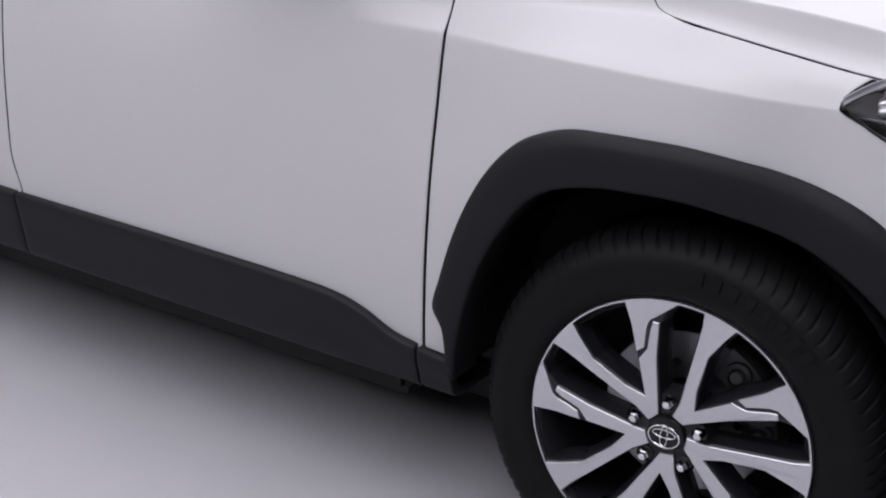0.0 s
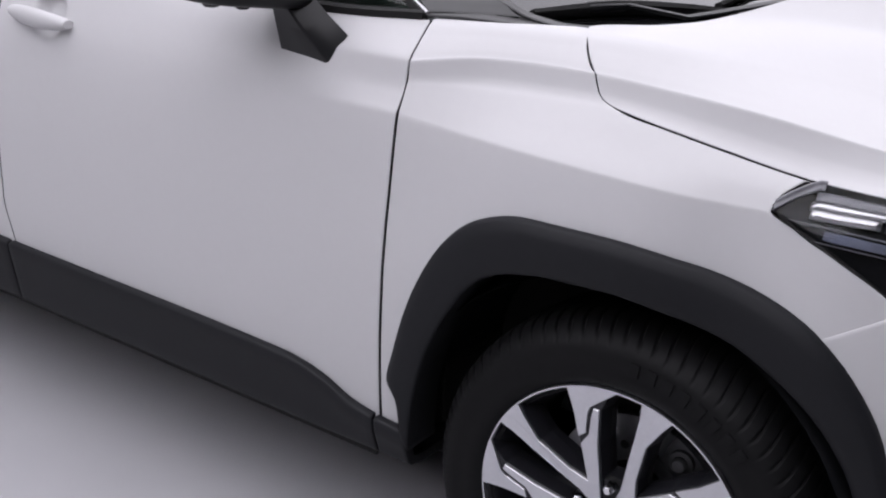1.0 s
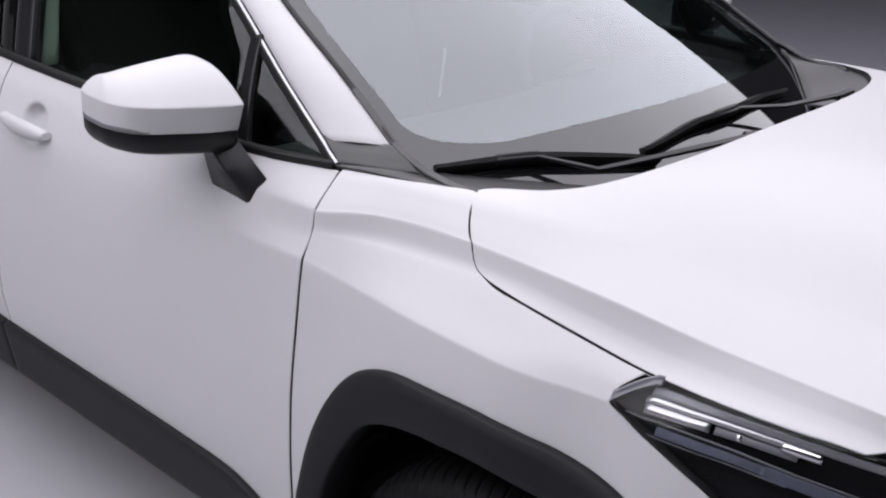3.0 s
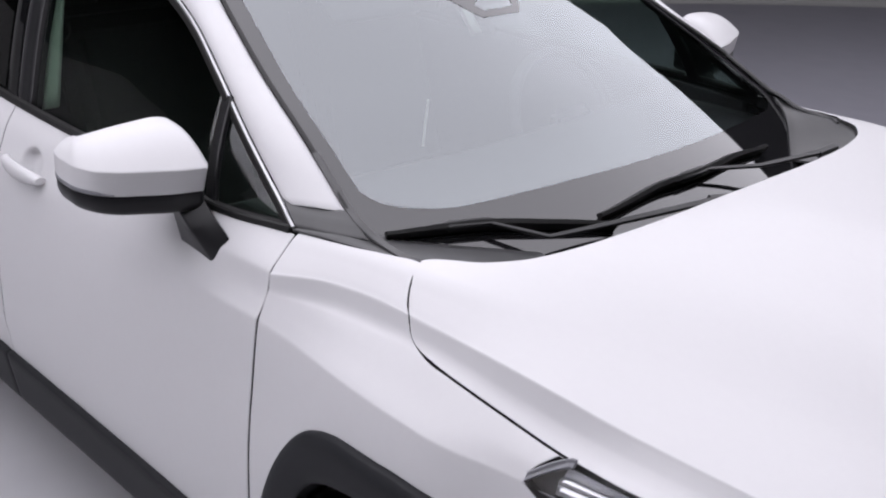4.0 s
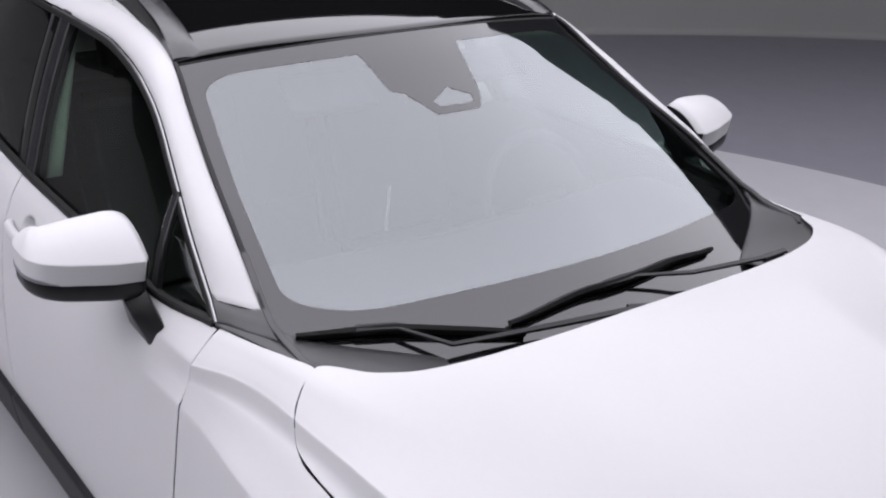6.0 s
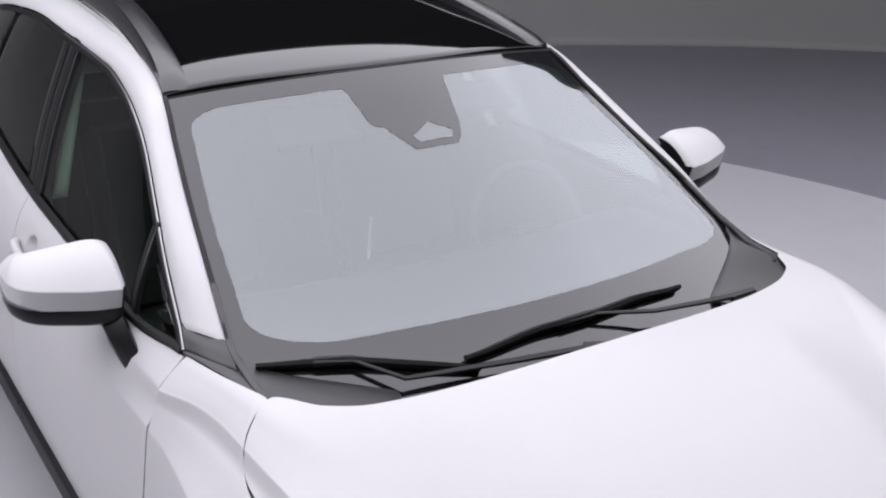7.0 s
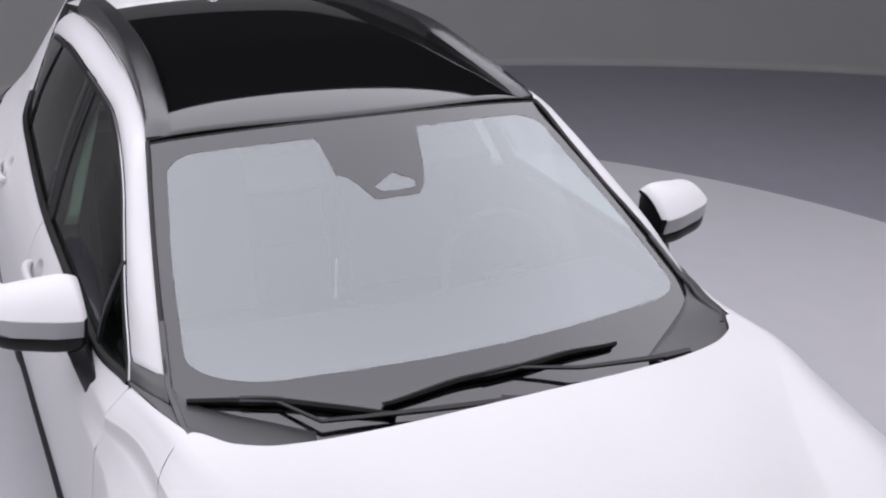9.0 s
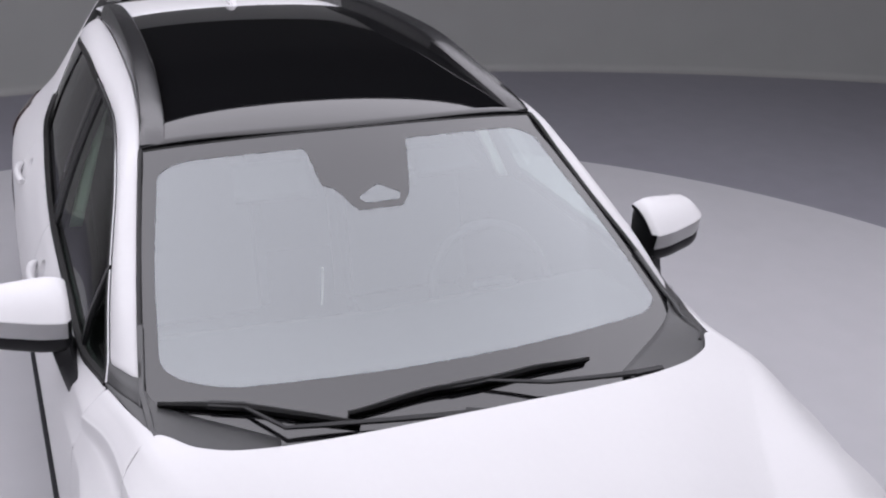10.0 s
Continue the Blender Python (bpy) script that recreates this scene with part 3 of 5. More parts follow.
def arch_liner(x0, s):
    prof = [(0.40, s * 0.87), (0.41, s * 0.80), (0.41, s * 0.52), (0.02, s * 0.50)]
    bm = lathe(prof, 40, (x0 - 0.02, 0, 0.345), start=-0.10, turn=math.pi + 0.20)
    return part("wheel_arch_liner", bm, CLAD, car, "black wheel arch liner")


for s in (-1, 1):
    arch_liner(0.0, s)
    arch_liner(-2.64, s)
bm = block((-3.3, -0.62, 0.14), (0.70, 0.62, 0.27), 0.01)
part("underbody", bm, DARK, car, "black underbody tray")
# added black blocks that stand in for the contact shade below the sills
for s in (-1, 1):
    part("underbody_side", block((-2.20, min(s * 0.60, s * 0.77), 0.168), (-0.55, max(s * 0.60, s * 0.77), 0.28), 0.03), DARK, car, "black block added under the sill to deepen the shade")


# ---- wheels ----
HUB_Z = 0.343


def wheel():
    w = new("wheel")
    w.parent = car
    w["label"] = "machined and gloss black ten spoke alloy wheel"
    # outer face looks to -y, face plane at y = 0
    n = 840
    prof = [(0.222, 0.012), (0.236, 0.006), (0.243, -0.002), (0.25, -0.006), (0.262, -0.010), (0.268, -0.0085), (0.285, -0.012), (0.300, -0.012), (0.312, -0.007), (0.322, 0.002), (0.330, 0.014), (0.336, 0.028), (0.3395, 0.045), (0.341, 0.07), (0.341, 0.10), (0.341, 0.14), (0.338, 0.18), (0.325, 0.20), (0.29, 0.212), (0.23, 0.205)]
    bm = bmesh.new()
    rows = []
    for k in range(n):
        a = 2 * math.pi * k / n
        row = []
        for j, (r, y) in enumerate(prof):
            c = k % 10
            d = 0.0
            if 9 <= j <= 13 and c in (0, 1):
                d = 0.0042
            if j in (14,):
                d = 0.006
            aa = a + (0.012 * (j - 9) if 9 <= j <= 13 else 0.048 if j > 13 else 0)
            row.append(bm.verts.new(((r - d) * math.cos(aa), y, (r - d) * math.sin(aa))))
        rows.append(row)
    for k in range(n):
        a, b = rows[k], rows[(k + 1) % n]
        for j in range(len(prof) - 1):
            bm.faces.new((a[j], b[j], b[j + 1], a[j + 1]))
    tyre = part("tyre", bm, TYRE, w, "black low profile road tyre")
    # raised plain bars in place of the lettering on the sidewall
    for k in range(8):
        a = radians(85 - k * 5.6)
        b = block((-0.0085, -0.0032, -0.012), (0.0085, 0.004, 0.012), 0.001)
        bmesh.ops.transform(b, matrix=Matrix.Translation((0.288 * math.cos(a), -0.0125, 0.288 * math.sin(a))) @ Matrix.Rotation(math.pi / 2 - a, 4, "Y"), verts=b.verts)
        part("raised_bar", b, TYRE, tyre)
    bm = lathe([(0.2365, 0.012), (0.2365, 0.001), (0.2350, -0.003), (0.2322, -0.003), (0.2305, 0.004)], 120)
    part("rim_lip", bm, ALU, w, "machined rim edge")
    bm = lathe([(0.231, 0.003), (0.226, 0.012), (0.216, 0.03), (0.208, 0.06), (0.205, 0.19), (0.23, 0.205)], 96)
    part("rim_barrel", bm, RIMBLACK, w, "gloss black rim barrel")
    # five pairs of arms: a plain one, and one with a stepped dark cut through it
    polar = lambda rows, turn: [Vector((r * math.cos(radians(a + turn)), r * math.sin(radians(a + turn)))) for r, a in rows]
    pair = [(0.036, 152), (0.065, 147), (0.127, 150.2), (0.208, 151.4), (0.2335, 152.4), (0.2345, 145.5), (0.2335, 138.6), (0.208, 140.4), (0.165, 143.2), (0.10, 137.5), (0.071, 125.5), (0.136, 115.2), (0.151, 107.4), (0.183, 103.8), (0.197, 101.9), (0.195, 99.0), (0.134, 102.4), (0.05, 112), (0.036, 117)]
    finger = [(0.2335, 112.8), (0.192, 112.8), (0.148, 115.2), (0.153, 109.4), (0.188, 105.4), (0.199, 103.4), (0.217, 95.5), (0.2325, 90.6), (0.2345, 97), (0.2345, 105)]
    whole = [(0.036, 152), (0.065, 147), (0.127, 150.2), (0.208, 151.4), (0.2335, 152.4), (0.2345, 145.5), (0.2335, 138.6), (0.208, 140.4), (0.165, 143.2), (0.10, 137.5), (0.071, 125.5), (0.136, 115.6), (0.150, 115.0), (0.192, 112.8), (0.2335, 112.8), (0.2345, 105), (0.2345, 97), (0.2325, 90.6), (0.217, 95.5), (0.195, 99.0), (0.134, 102.4), (0.05, 112), (0.036, 117)]

    def grown(poly, d):
        out = []
        area = sum(p.x * q.y - q.x * p.y for p, q in zip(poly, poly[1:] + poly[:1]))
        for i, p in enumerate(poly):
            a, b = (p - poly[i - 1]).normalized(), (poly[(i + 1) % len(poly)] - p).normalized()
            n = (a + b).normalized()
            n = Vector((n.y, -n.x)) * (1 if area > 0 else -1)
            q = p + n * d / max(0.55, abs(n.dot(Vector((a.y, -a.x)))))
            out.append(q * min(1.0, 0.2345 / q.length))
        return out

    def plate(name, layers, material):
        """Layers: outline and depth, from front to back."""
        bm = bmesh.new()
        rings = [[bm.verts.new((p.x, y, p.y)) for p in poly] for poly, y in layers]
        m = len(rings[0])
        for a, b in zip(rings, rings[1:]):
            for k in range(m):
                bm.faces.new((a[k], a[(k + 1) % m], b[(k + 1) % m], b[k]))
        for r in (rings[0], rings[-1]):
            f = bm.faces.new(r)
            f.normal_update()
            bmesh.ops.triangulate(bm, faces=[f], ngon_method="EAR_CLIP")
        for q in bm.verts:
            q.co.y += 0.015 * max(0, 1 - math.hypot(q.co.x, q.co.z) / 0.235) ** 1.4
        part(name, bm, material, w, flat=True)

    for v in range(5):
        p, f, h = polar(pair, -72 * v), polar(finger, -72 * v), polar(whole, -72 * v)
        plate("spoke_face", [(grown(p, -0.0008), -0.003), (p, -0.0022), (p, 0.004)], ALU)
        plate("spoke_face", [(grown(f, -0.0008), -0.003), (f, -0.0022), (f, 0.004)], ALU)
        plate("spoke_body", [(grown(h, 0.0005), 0.001), (grown(h, 0.0022), 0.003), (grown(h, 0.007), 0.030), (grown(h, 0.006), 0.05)], RIMBLACK)
    bm = lathe([(0.0, 0.014), (0.066, 0.017), (0.070, 0.024), (0.070, 0.06)], 60)
    part("hub", bm, RIMBLACK, w, "gloss black hub")
    bm = lathe([(0.0, 0.002), (0.024, 0.002), (0.031, 0.004), (0.033, 0.009), (0.033, 0.03)], 60)
    cap = part("centre_cap", bm, PLASTIC, w, "dark centre cap with an oval chrome emblem")
    for rx, rz, tw in ((0.026, 0.019, 0.0016), (0.019, 0.007, 0.0013), (0.006, 0.0185, 0.0013)):
        ring = [(rx * math.cos(2 * math.pi * k / 32), 0.0005, rz * math.sin(2 * math.pi * k / 32) + (0.005 if rx == 0.019 else 0)) for k in range(33)]
        tube("emblem_ring", ring, oval(tw, tw, 6), CHROME, cap, up=(0, 1, 0), closed_ends=False)
    for k in range(5):
        a = radians(92 - 72 * k)
        c = (0.05715 * math.cos(a), 0, 0.05715 * math.sin(a))
        bm = lathe([(0.0145, 0.013), (0.0160, 0.022)], 20, c)
        part("lug_recess", bm, DARK, w)
        bm = lathe([(0.0, -0.004), (0.006, -0.003), (0.0095, 0.002), (0.0105, 0.008), (0.0105, 0.03)], 6, c)
        part("lug_nut", bm, CHROME, w, "chrome lug nut")
    bm = lathe([(0.06, 0.105), (0.143, 0.105), (0.145, 0.108), (0.145, 0.126), (0.06, 0.128)], 72)
    part("brake_disc", bm, STEEL, w, "grey steel brake disc")
    bm = lathe([(0.10, 0.085), (0.158, 0.085), (0.165, 0.095), (0.165, 0.15), (0.10, 0.15)], 14, start=radians(-10), turn=radians(75))
    cal = part("brake_caliper", bm, CAST, w, "cast brake caliper")
    for a in (4, 27, 51):
        c = (0.132 * math.cos(radians(a)), 0, 0.132 * math.sin(radians(a)))
        part("caliper_boss", lathe([(0.0, 0.066), (0.010, 0.066), (0.013, 0.069), (0.014, 0.076), (0.021, 0.078), (0.023, 0.09)], 20, c), CAST, cal)
    for a in (15, 39):
        rib = block((0.108, 0.073, -0.006), (0.160, 0.09, 0.006), 0.003)
        bmesh.ops.rotate(rib, verts=rib.verts, cent=(0, 0, 0), matrix=Matrix.Rotation(-radians(a), 3, "Y"))
        part("caliper_rib", rib, CAST, cal)
    for k in range(10):
        c = (0.088 * math.cos(radians(36 * k)), 0, 0.088 * math.sin(radians(36 * k)))
        part("disc_hole", lathe([(0.0, 0.1035), (0.0075, 0.1035), (0.0085, 0.106)], 14, c), DARK, w)
    return w


front_right = wheel()
front_right.matrix_basis = pose(0, -0.885, HUB_Z)


def more_wheel(m):
    made = {}
    for o in (front_right, *front_right.children_recursive):
        made[o] = o.copy()
        scene.collection.objects.link(made[o])
        made[o].parent = made.get(o.parent, o.parent)
    made[front_right].matrix_basis = m


more_wheel(pose(-2.64, -0.862, HUB_Z, 0, 20, 0))
more_wheel(pose(0, 0.885, HUB_Z, 0, 0, 180))
more_wheel(pose(-2.64, 0.862, HUB_Z, 0, 30, 180))

# ---- windscreen, pillars and roof ----
ws_ex = pchip([1.03, 1.106, 1.199, 1.286, 1.388, 1.444, 1.48], [-0.265, -0.392, -0.562, -0.737, -0.930, -1.032, -1.10])
ws_ey = pchip([1.03, 1.106, 1.199, 1.286, 1.388, 1.444, 1.48], [0.712, 0.699, 0.674, 0.643, 0.604, 0.583, 0.570])


def ws_x(y, z):
    """The glass bows forward across the car, less towards its sides."""
    ye = ws_ey(z)
    u2 = (y / ye) ** 2
    return ws_ex(z) + 0.40 * ye * ye * (1 - u2) * (1 - 0.25 * u2)


def ws_point(r, u):
    """r 0..1 from base to header, u -1..1 across."""
    z = lerp(1.045, 1.476 - 0.034 * u * u, r)
    y = u * ws_ey(z)
    return (ws_x(y, z), y, z)


def ws_lift(r, u, h):
    """A point h metres above the glass."""
    p = Vector(ws_point(r, u))
    a, b = Vector(ws_point(r + 0.01, u)) - p, Vector(ws_point(r, u + 0.01)) - p
    n = a.cross(b).normalized()
    return p + (n if n.z > 0 else -n) * h


def clear_edge(k, n):
    """The clear pane's outline in (r, u): a rounded shape, point k of n."""
    a = 2 * math.pi * k / n
    c, d = math.cos(a), math.sin(a)
    m = max(abs(c), abs(d))
    c, d = c / m, d / m
    # round the corners of the unit square
    e = 0.30 if c < 0 and d < 0 else 0.16
    if abs(c) > 1 - e and abs(d) > 1 - e:
        cx, cy = abs(c) - (1 - e), abs(d) - (1 - e)
        t = math.atan2(cy, cx)
        c, d = math.copysign(1 - e + e * math.cos(t), c), math.copysign(1 - e + e * math.sin(t), d)
    u = c * 0.945
    lo, hi = 0.185 - 0.078 * u * u, 0.938 + 0.004 * u
    return lerp(lo, hi, (d + 1) / 2), u * (1 - 0.02 * max(0, d))


def windscreen():
    pts = [[ws_point(-0.10 + 1.1 * i / 44, -1 + 2 * j / 72) for j in range(73)] for i in range(45)]
    g = slab("windscreen", pts, GLASS, car, 0.005, "laminated windscreen with a black border", out=(1, 0, 1))
    g.visible_shadow = False
    n, q1 = 320, 9
    verts, faces = [], []
    for k in range(n):
        ri, ui = clear_edge(k, n)
        a = 2 * math.pi * k / n
        c, d = math.cos(a), math.sin(a)
        m = max(abs(c), abs(d))
        ro, uo = 0.45 + 0.55 * d / m, c / m
        verts += [ws_lift(lerp(ri, ro, q / (q1 - 1)), lerp(ui, uo, q / (q1 - 1)), 0.0005) for q in range(q1)]
    for k in range(n):
        for q in range(q1 - 1):
            faces.append((k * q1 + q, k * q1 + q + 1, ((k + 1) % n) * q1 + q + 1, ((k + 1) % n) * q1 + q))
    mesh_ob("glass_border", verts, faces, FRIT, g, "black ceramic border of the windscreen")

    def patch(name, rows, label=""):
        """Rows of r, u from, u to."""
        r = [q[0] for q in rows]
        fa, fb = [q[1] for q in rows], [q[2] for q in rows]
        v, f = [], []
        for i in range(25):
            t = lerp(r[0], r[-1], i / 24)
            a, b = float(np.interp(t, r, fa)), float(np.interp(t, r, fb))
            v += [ws_lift(t, lerp(a, b, j / 10), 0.0006) for j in range(11)]
        f = [(i * 11 + j, i * 11 + j + 1, (i + 1) * 11 + j + 1, (i + 1) * 11 + j) for i in range(24) for j in range(10)]
        mesh_ob(name, v, f, FRIT, g, label)

    patch("camera_shade", [(0.688, -0.125, 0.070), (0.713, -0.150, 0.105)], "black sensor shade on the windscreen")
    patch("camera_shade", [(0.713, -0.150, -0.088), (0.735, -0.166, -0.108), (0.776, -0.205, -0.005)])
    patch("camera_shade", [(0.713, 0.066, 0.105), (0.738, 0.082, 0.128), (0.776, 0.000, 0.150)])
    patch("camera_shade", [(0.776, -0.205, 0.150), (0.790, -0.250, 0.157), (0.915, -0.272, 0.217), (0.945, -0.29, 0.235)])
    return g


windscreen = windscreen()

roof_c = pchip([-3.3, -2.9, -2.75, -2.4, -2.0, -1.6, -1.25, -1.0, -0.955], [1.37, 1.44, 1.465, 1.517, 1.545, 1.552, 1.528, 1.487, 1.476])
roof_e = pchip([-3.3, -2.9, -2.4, -2.0, -1.5, -1.2, -1.03], [0.44, 0.455, 0.475, 0.495, 0.525, 0.556, 0.583])


def roof_point(x, u):
    y = u * roof_e(x)
    return (x, y, roof_c(x) - 0.10 * y * y - 0.010 * abs(u) ** 6)


def roof_front(u):
    return ws_point(1.0, u)[0] - 0.006


def roof():
    pts = [[roof_point(lerp(roof_front(-1 + 2 * j / 40), -2.43 + 0.03 * (-1 + j / 20) ** 2, i / 50), -1 + 2 * j / 40) for j in range(41)] for i in range(51)]
    return panel("roof", pts, BLACK_GLOSS, car, "gloss black roof panel", gap=(0.003, 0.002, 0, 0), out=(0, 0, 1))


roof()
strip = [Vector(ws_point(1.0, -1 + 2 * j / 40)) + Vector((-0.003, 0, -0.001)) for j in range(41)]
tube("header_seal", strip, oval(0.006, 0.004, 8), RUBBER, car, "black rubber seal over the windscreen")
pts = [[Vector(roof_point(lerp(-2.434 + 0.03 * (-1 + j / 15) ** 2, -3.25, i / 12), -1 + 2 * j / 30)) + Vector((0, 0, 0.008 * smooth(0, 0.3, i / 12))) for j in range(31)] for i in range(13)]
panel("rear_spoiler", pts, PAINT, car, "white rear roof spoiler", gap=(0.002, 0, 0, 0), out=(0, 0, 1), depth=0.03)

# side frame: from the pillar's base over the doors to the rear
FT = [0, 0.14, 0.30, 0.45, 0.55, 0.62, 0.70, 0.82, 0.92, 1.0]
frame_lo = curve3(list(zip(FT, [-0.515, -0.66, -0.805, -0.955, -1.09, -1.22, -1.42, -2.0, -2.5, -2.95], [0.757, 0.730, 0.696, 0.661, 0.638, 0.619, 0.601, 0.592, 0.575, 0.545], [1.108, 1.196, 1.285, 1.364, 1.408, 1.428, 1.442, 1.443, 1.388, 1.30])))
frame_hi = curve3(list(zip(FT, [-0.400, -0.560, -0.737, -0.90, -1.032, -1.16, -1.40, -2.0, -2.5, -2.95], [0.706, 0.679, 0.646, 0.613, 0.585, 0.562, 0.534, 0.502, 0.482, 0.46], [1.115, 1.203, 1.286, 1.374, 1.446, 1.472, 1.487, 1.483, 1.448, 1.38])))


def side_frame(s):
    pts = []
    for i in range(70):
        t = i / 69
        a, b = frame_lo(t), frame_hi(t)
        n = Vector((0.35 if t < 0.5 else 0.0, 0.75, 0.6)).normalized()
        row = []
        for j in range(11):
            q = j / 10
            p = a.lerp(b, q) + n * lerp(0.009, 0.016, smooth(0.0, 0.14, t)) * math.sin(math.pi * q) ** 0.8
            row.append((p.x, s * p.y, p.z))
        pts.append(row)
    fr = panel("roof_side_frame", pts, PAINT, car, "white windscreen pillar and roof side frame", gap=(0, 0, 0.002, 0.002), out=(0.2, s, 0.5), depth=0.02)
    seal = [frame_hi(t * 0.55 / 20) for t in range(21)]
    tube("pillar_seal", [(p.x + 0.002, s * (p.y - 0.003), p.z + 0.002) for p in seal], oval(0.006, 0.004, 8), RUBBER, fr)
    return fr


rail_y = pchip([-2.75, -2.25, -1.7, -1.43, -1.2, -1.035], [0.440, 0.460, 0.486, 0.503, 0.527, 0.553])


def roof_rail(s):
    path, hs = [], []
    for i in range(50):
        x = lerp(-1.035, -2.75, i / 49)
        path.append((x, s * rail_y(x), roof_point(x, 0.96)[2]))
    rise = pchip([0, 0.025, 0.08, 0.15, 0.42, 0.9, 0.96, 1.0], [0.003, 0.015, 0.022, 0.031, 0.056, 0.045, 0.03, 0.008])

    def sec(k):
        h, s0 = rise(k), -s
        return [(0.039 * s0, -0.05), (0.036 * s0, h * 0.8), (0.027 * s0, h), (0.0, h + 0.002), (-0.024 * s0, h), (-0.029 * s0, h * 0.75), (-0.032 * s0, -0.02)][:: -s]

    return tube("roof_rail", path, sec, RAIL, car, "satin black roof rail")


frames = {s: side_frame(s) for s in (-1, 1)}
for s in (-1, 1):
    roof_rail(s)


# side windows
def frame_at(x):
    return frame_lo(min(range(401), key=lambda k: abs(frame_lo(k / 400).x - x)) / 400)


dlo_x = [-0.515 - 2.42 * k / 60 for k in range(61)]
dlo_f = pchip([-x for x in dlo_x], [frame_at(x).z for x in dlo_x])
dlo_y = pchip([-x for x in dlo_x], [frame_at(x).y for x in dlo_x])


def side_glass(x, z):
    """Half width of the side glass: from just inside the belt to just inside the frame."""
    b = belt_z(x)
    q = (z - b) / max(0.02, dlo_f(-x) - b)
    return lerp(flank(x, b) - 0.014, dlo_y(-x) - 0.006, q) + 0.012 * math.sin(math.pi * min(1, max(0, q)))


def window(name, x0, x1, material, parent, label, s, slant=(0.0, 0.0)):
    pts = []
    for i in range(24):
        row = []
        for j in range(14):
            q = j / 13
            x = lerp(x0 + slant[0] * q, x1 + slant[1] * q, i / 23)
            lo, hi = belt_z(x) - 0.01, dlo_f(-x) + 0.004
            z = lerp(lo, max(hi, lo + 0.004), q)
            row.append((x, s * side_glass(x, z), z))
        pts.append(row)
    g = slab(name, pts, material, parent, 0.004, label, out=(0, s, 0))
    g.visible_shadow = False
    return g


LEAN = -0.19  # how far the middle pillar leans back at its top
for s in (-1, 1):
    window("quarter_light", -0.685, -0.50, TINT, front_doors[s], "small fixed front quarter window", s, (-0.065, 0.0))
    window("side_window", -1.475, -0.695, TINT, front_doors[s], "green tinted front side window", s, (LEAN, -0.060))
    window("side_window", -2.36, -1.60, PRIVACY, rear_doors[s], "dark tinted rear side window", s, (0.0, LEAN))
    window("rear_quarter_window", -2.94, -2.42, PRIVACY, car, "dark tinted rear quarter window", s)
    # pillar cover between the doors
    for edges, off, material, door, label in (((-1.605, -1.58, -1.555, -1.539), 0.006, BLACK_GLOSS, rear_doors[s], "gloss black pillar cover"), ((-1.533, -1.515, -1.49, -1.466), 0.007, PLASTIC, front_doors[s], "black pillar cover")):
        pts = []
        for x0 in edges:
            row = []
            for j in range(14):
                x = x0 + LEAN * j / 13
                z = lerp(belt_z(x) - 0.005, dlo_f(-x) + 0.006, j / 13)
                row.append((x, s * (side_glass(x, z) + off), z))
            pts.append(row)
        panel("door_pillar_cover", pts, material, door, label, out=(0, s, 0), gap=(0,) * 4)
    # divider bar of the quarter light
    z0, z1 = belt_z(-0.69) - 0.005, dlo_f(0.76) - 0.012
    bar = [(lerp(-0.688, -0.757, k / 6), lerp(z0, z1, k / 6)) for k in range(7)]
    tube("window_divider", [(x, s * (side_glass(x, z) + 0.002), z) for x, z in bar], box(0.017, 0.006, 0.4), PLASTIC, front_doors[s], up=(0, 1, 0))
    # belt moulding and bright line over the glass
    tube("belt_moulding", [(x, s * (flank(x, belt_z(x)) - 0.006), belt_z(x) + 0.004) for x in [-0.475 - 2.2 * k / 50 for k in range(51)]], box(0.010, 0.009, 0.4), RUBBER, front_doors[s], "black belt moulding")
    line = []
    for k in range(81):
        t = k / 80 * 0.96
        a, ahead = frame_lo(t), (frame_lo(t + 0.01) - frame_lo(t)).normalized()
        wall = Vector((0, 1, 0.30)).normalized()
        down = ahead.cross(wall).normalized()
        line.append((a, down if down.z < 0 else -down, wall))
    wall = Vector((0, 1, 0.30)).normalized()
    line = [(Vector((-0.466, 0.7705, 1.0835)), line[0][1], wall), (Vector((-0.490, 0.764, 1.0950)), line[0][1], wall)] + line
    tube("window_seal", [((a + d * 0.013 + w * 0.002).x, s * (a + d * 0.013 + w * 0.002).y, (a + d * 0.013 + w * 0.002).z) for a, d, w in line], box(0.008, 0.006, 0.4), RUBBER, frames[s], up=(0, s, 0.3))
    tube("chrome_line", [((a + d * 0.004 + w * 0.003).x, s * (a + d * 0.004 + w * 0.003).y, (a + d * 0.004 + w * 0.003).z) for a, d, w in line[:68]], oval(0.0034, 0.0030, 8), SATIN, frames[s], "thin chrome window line", up=(0, s, 0.3))


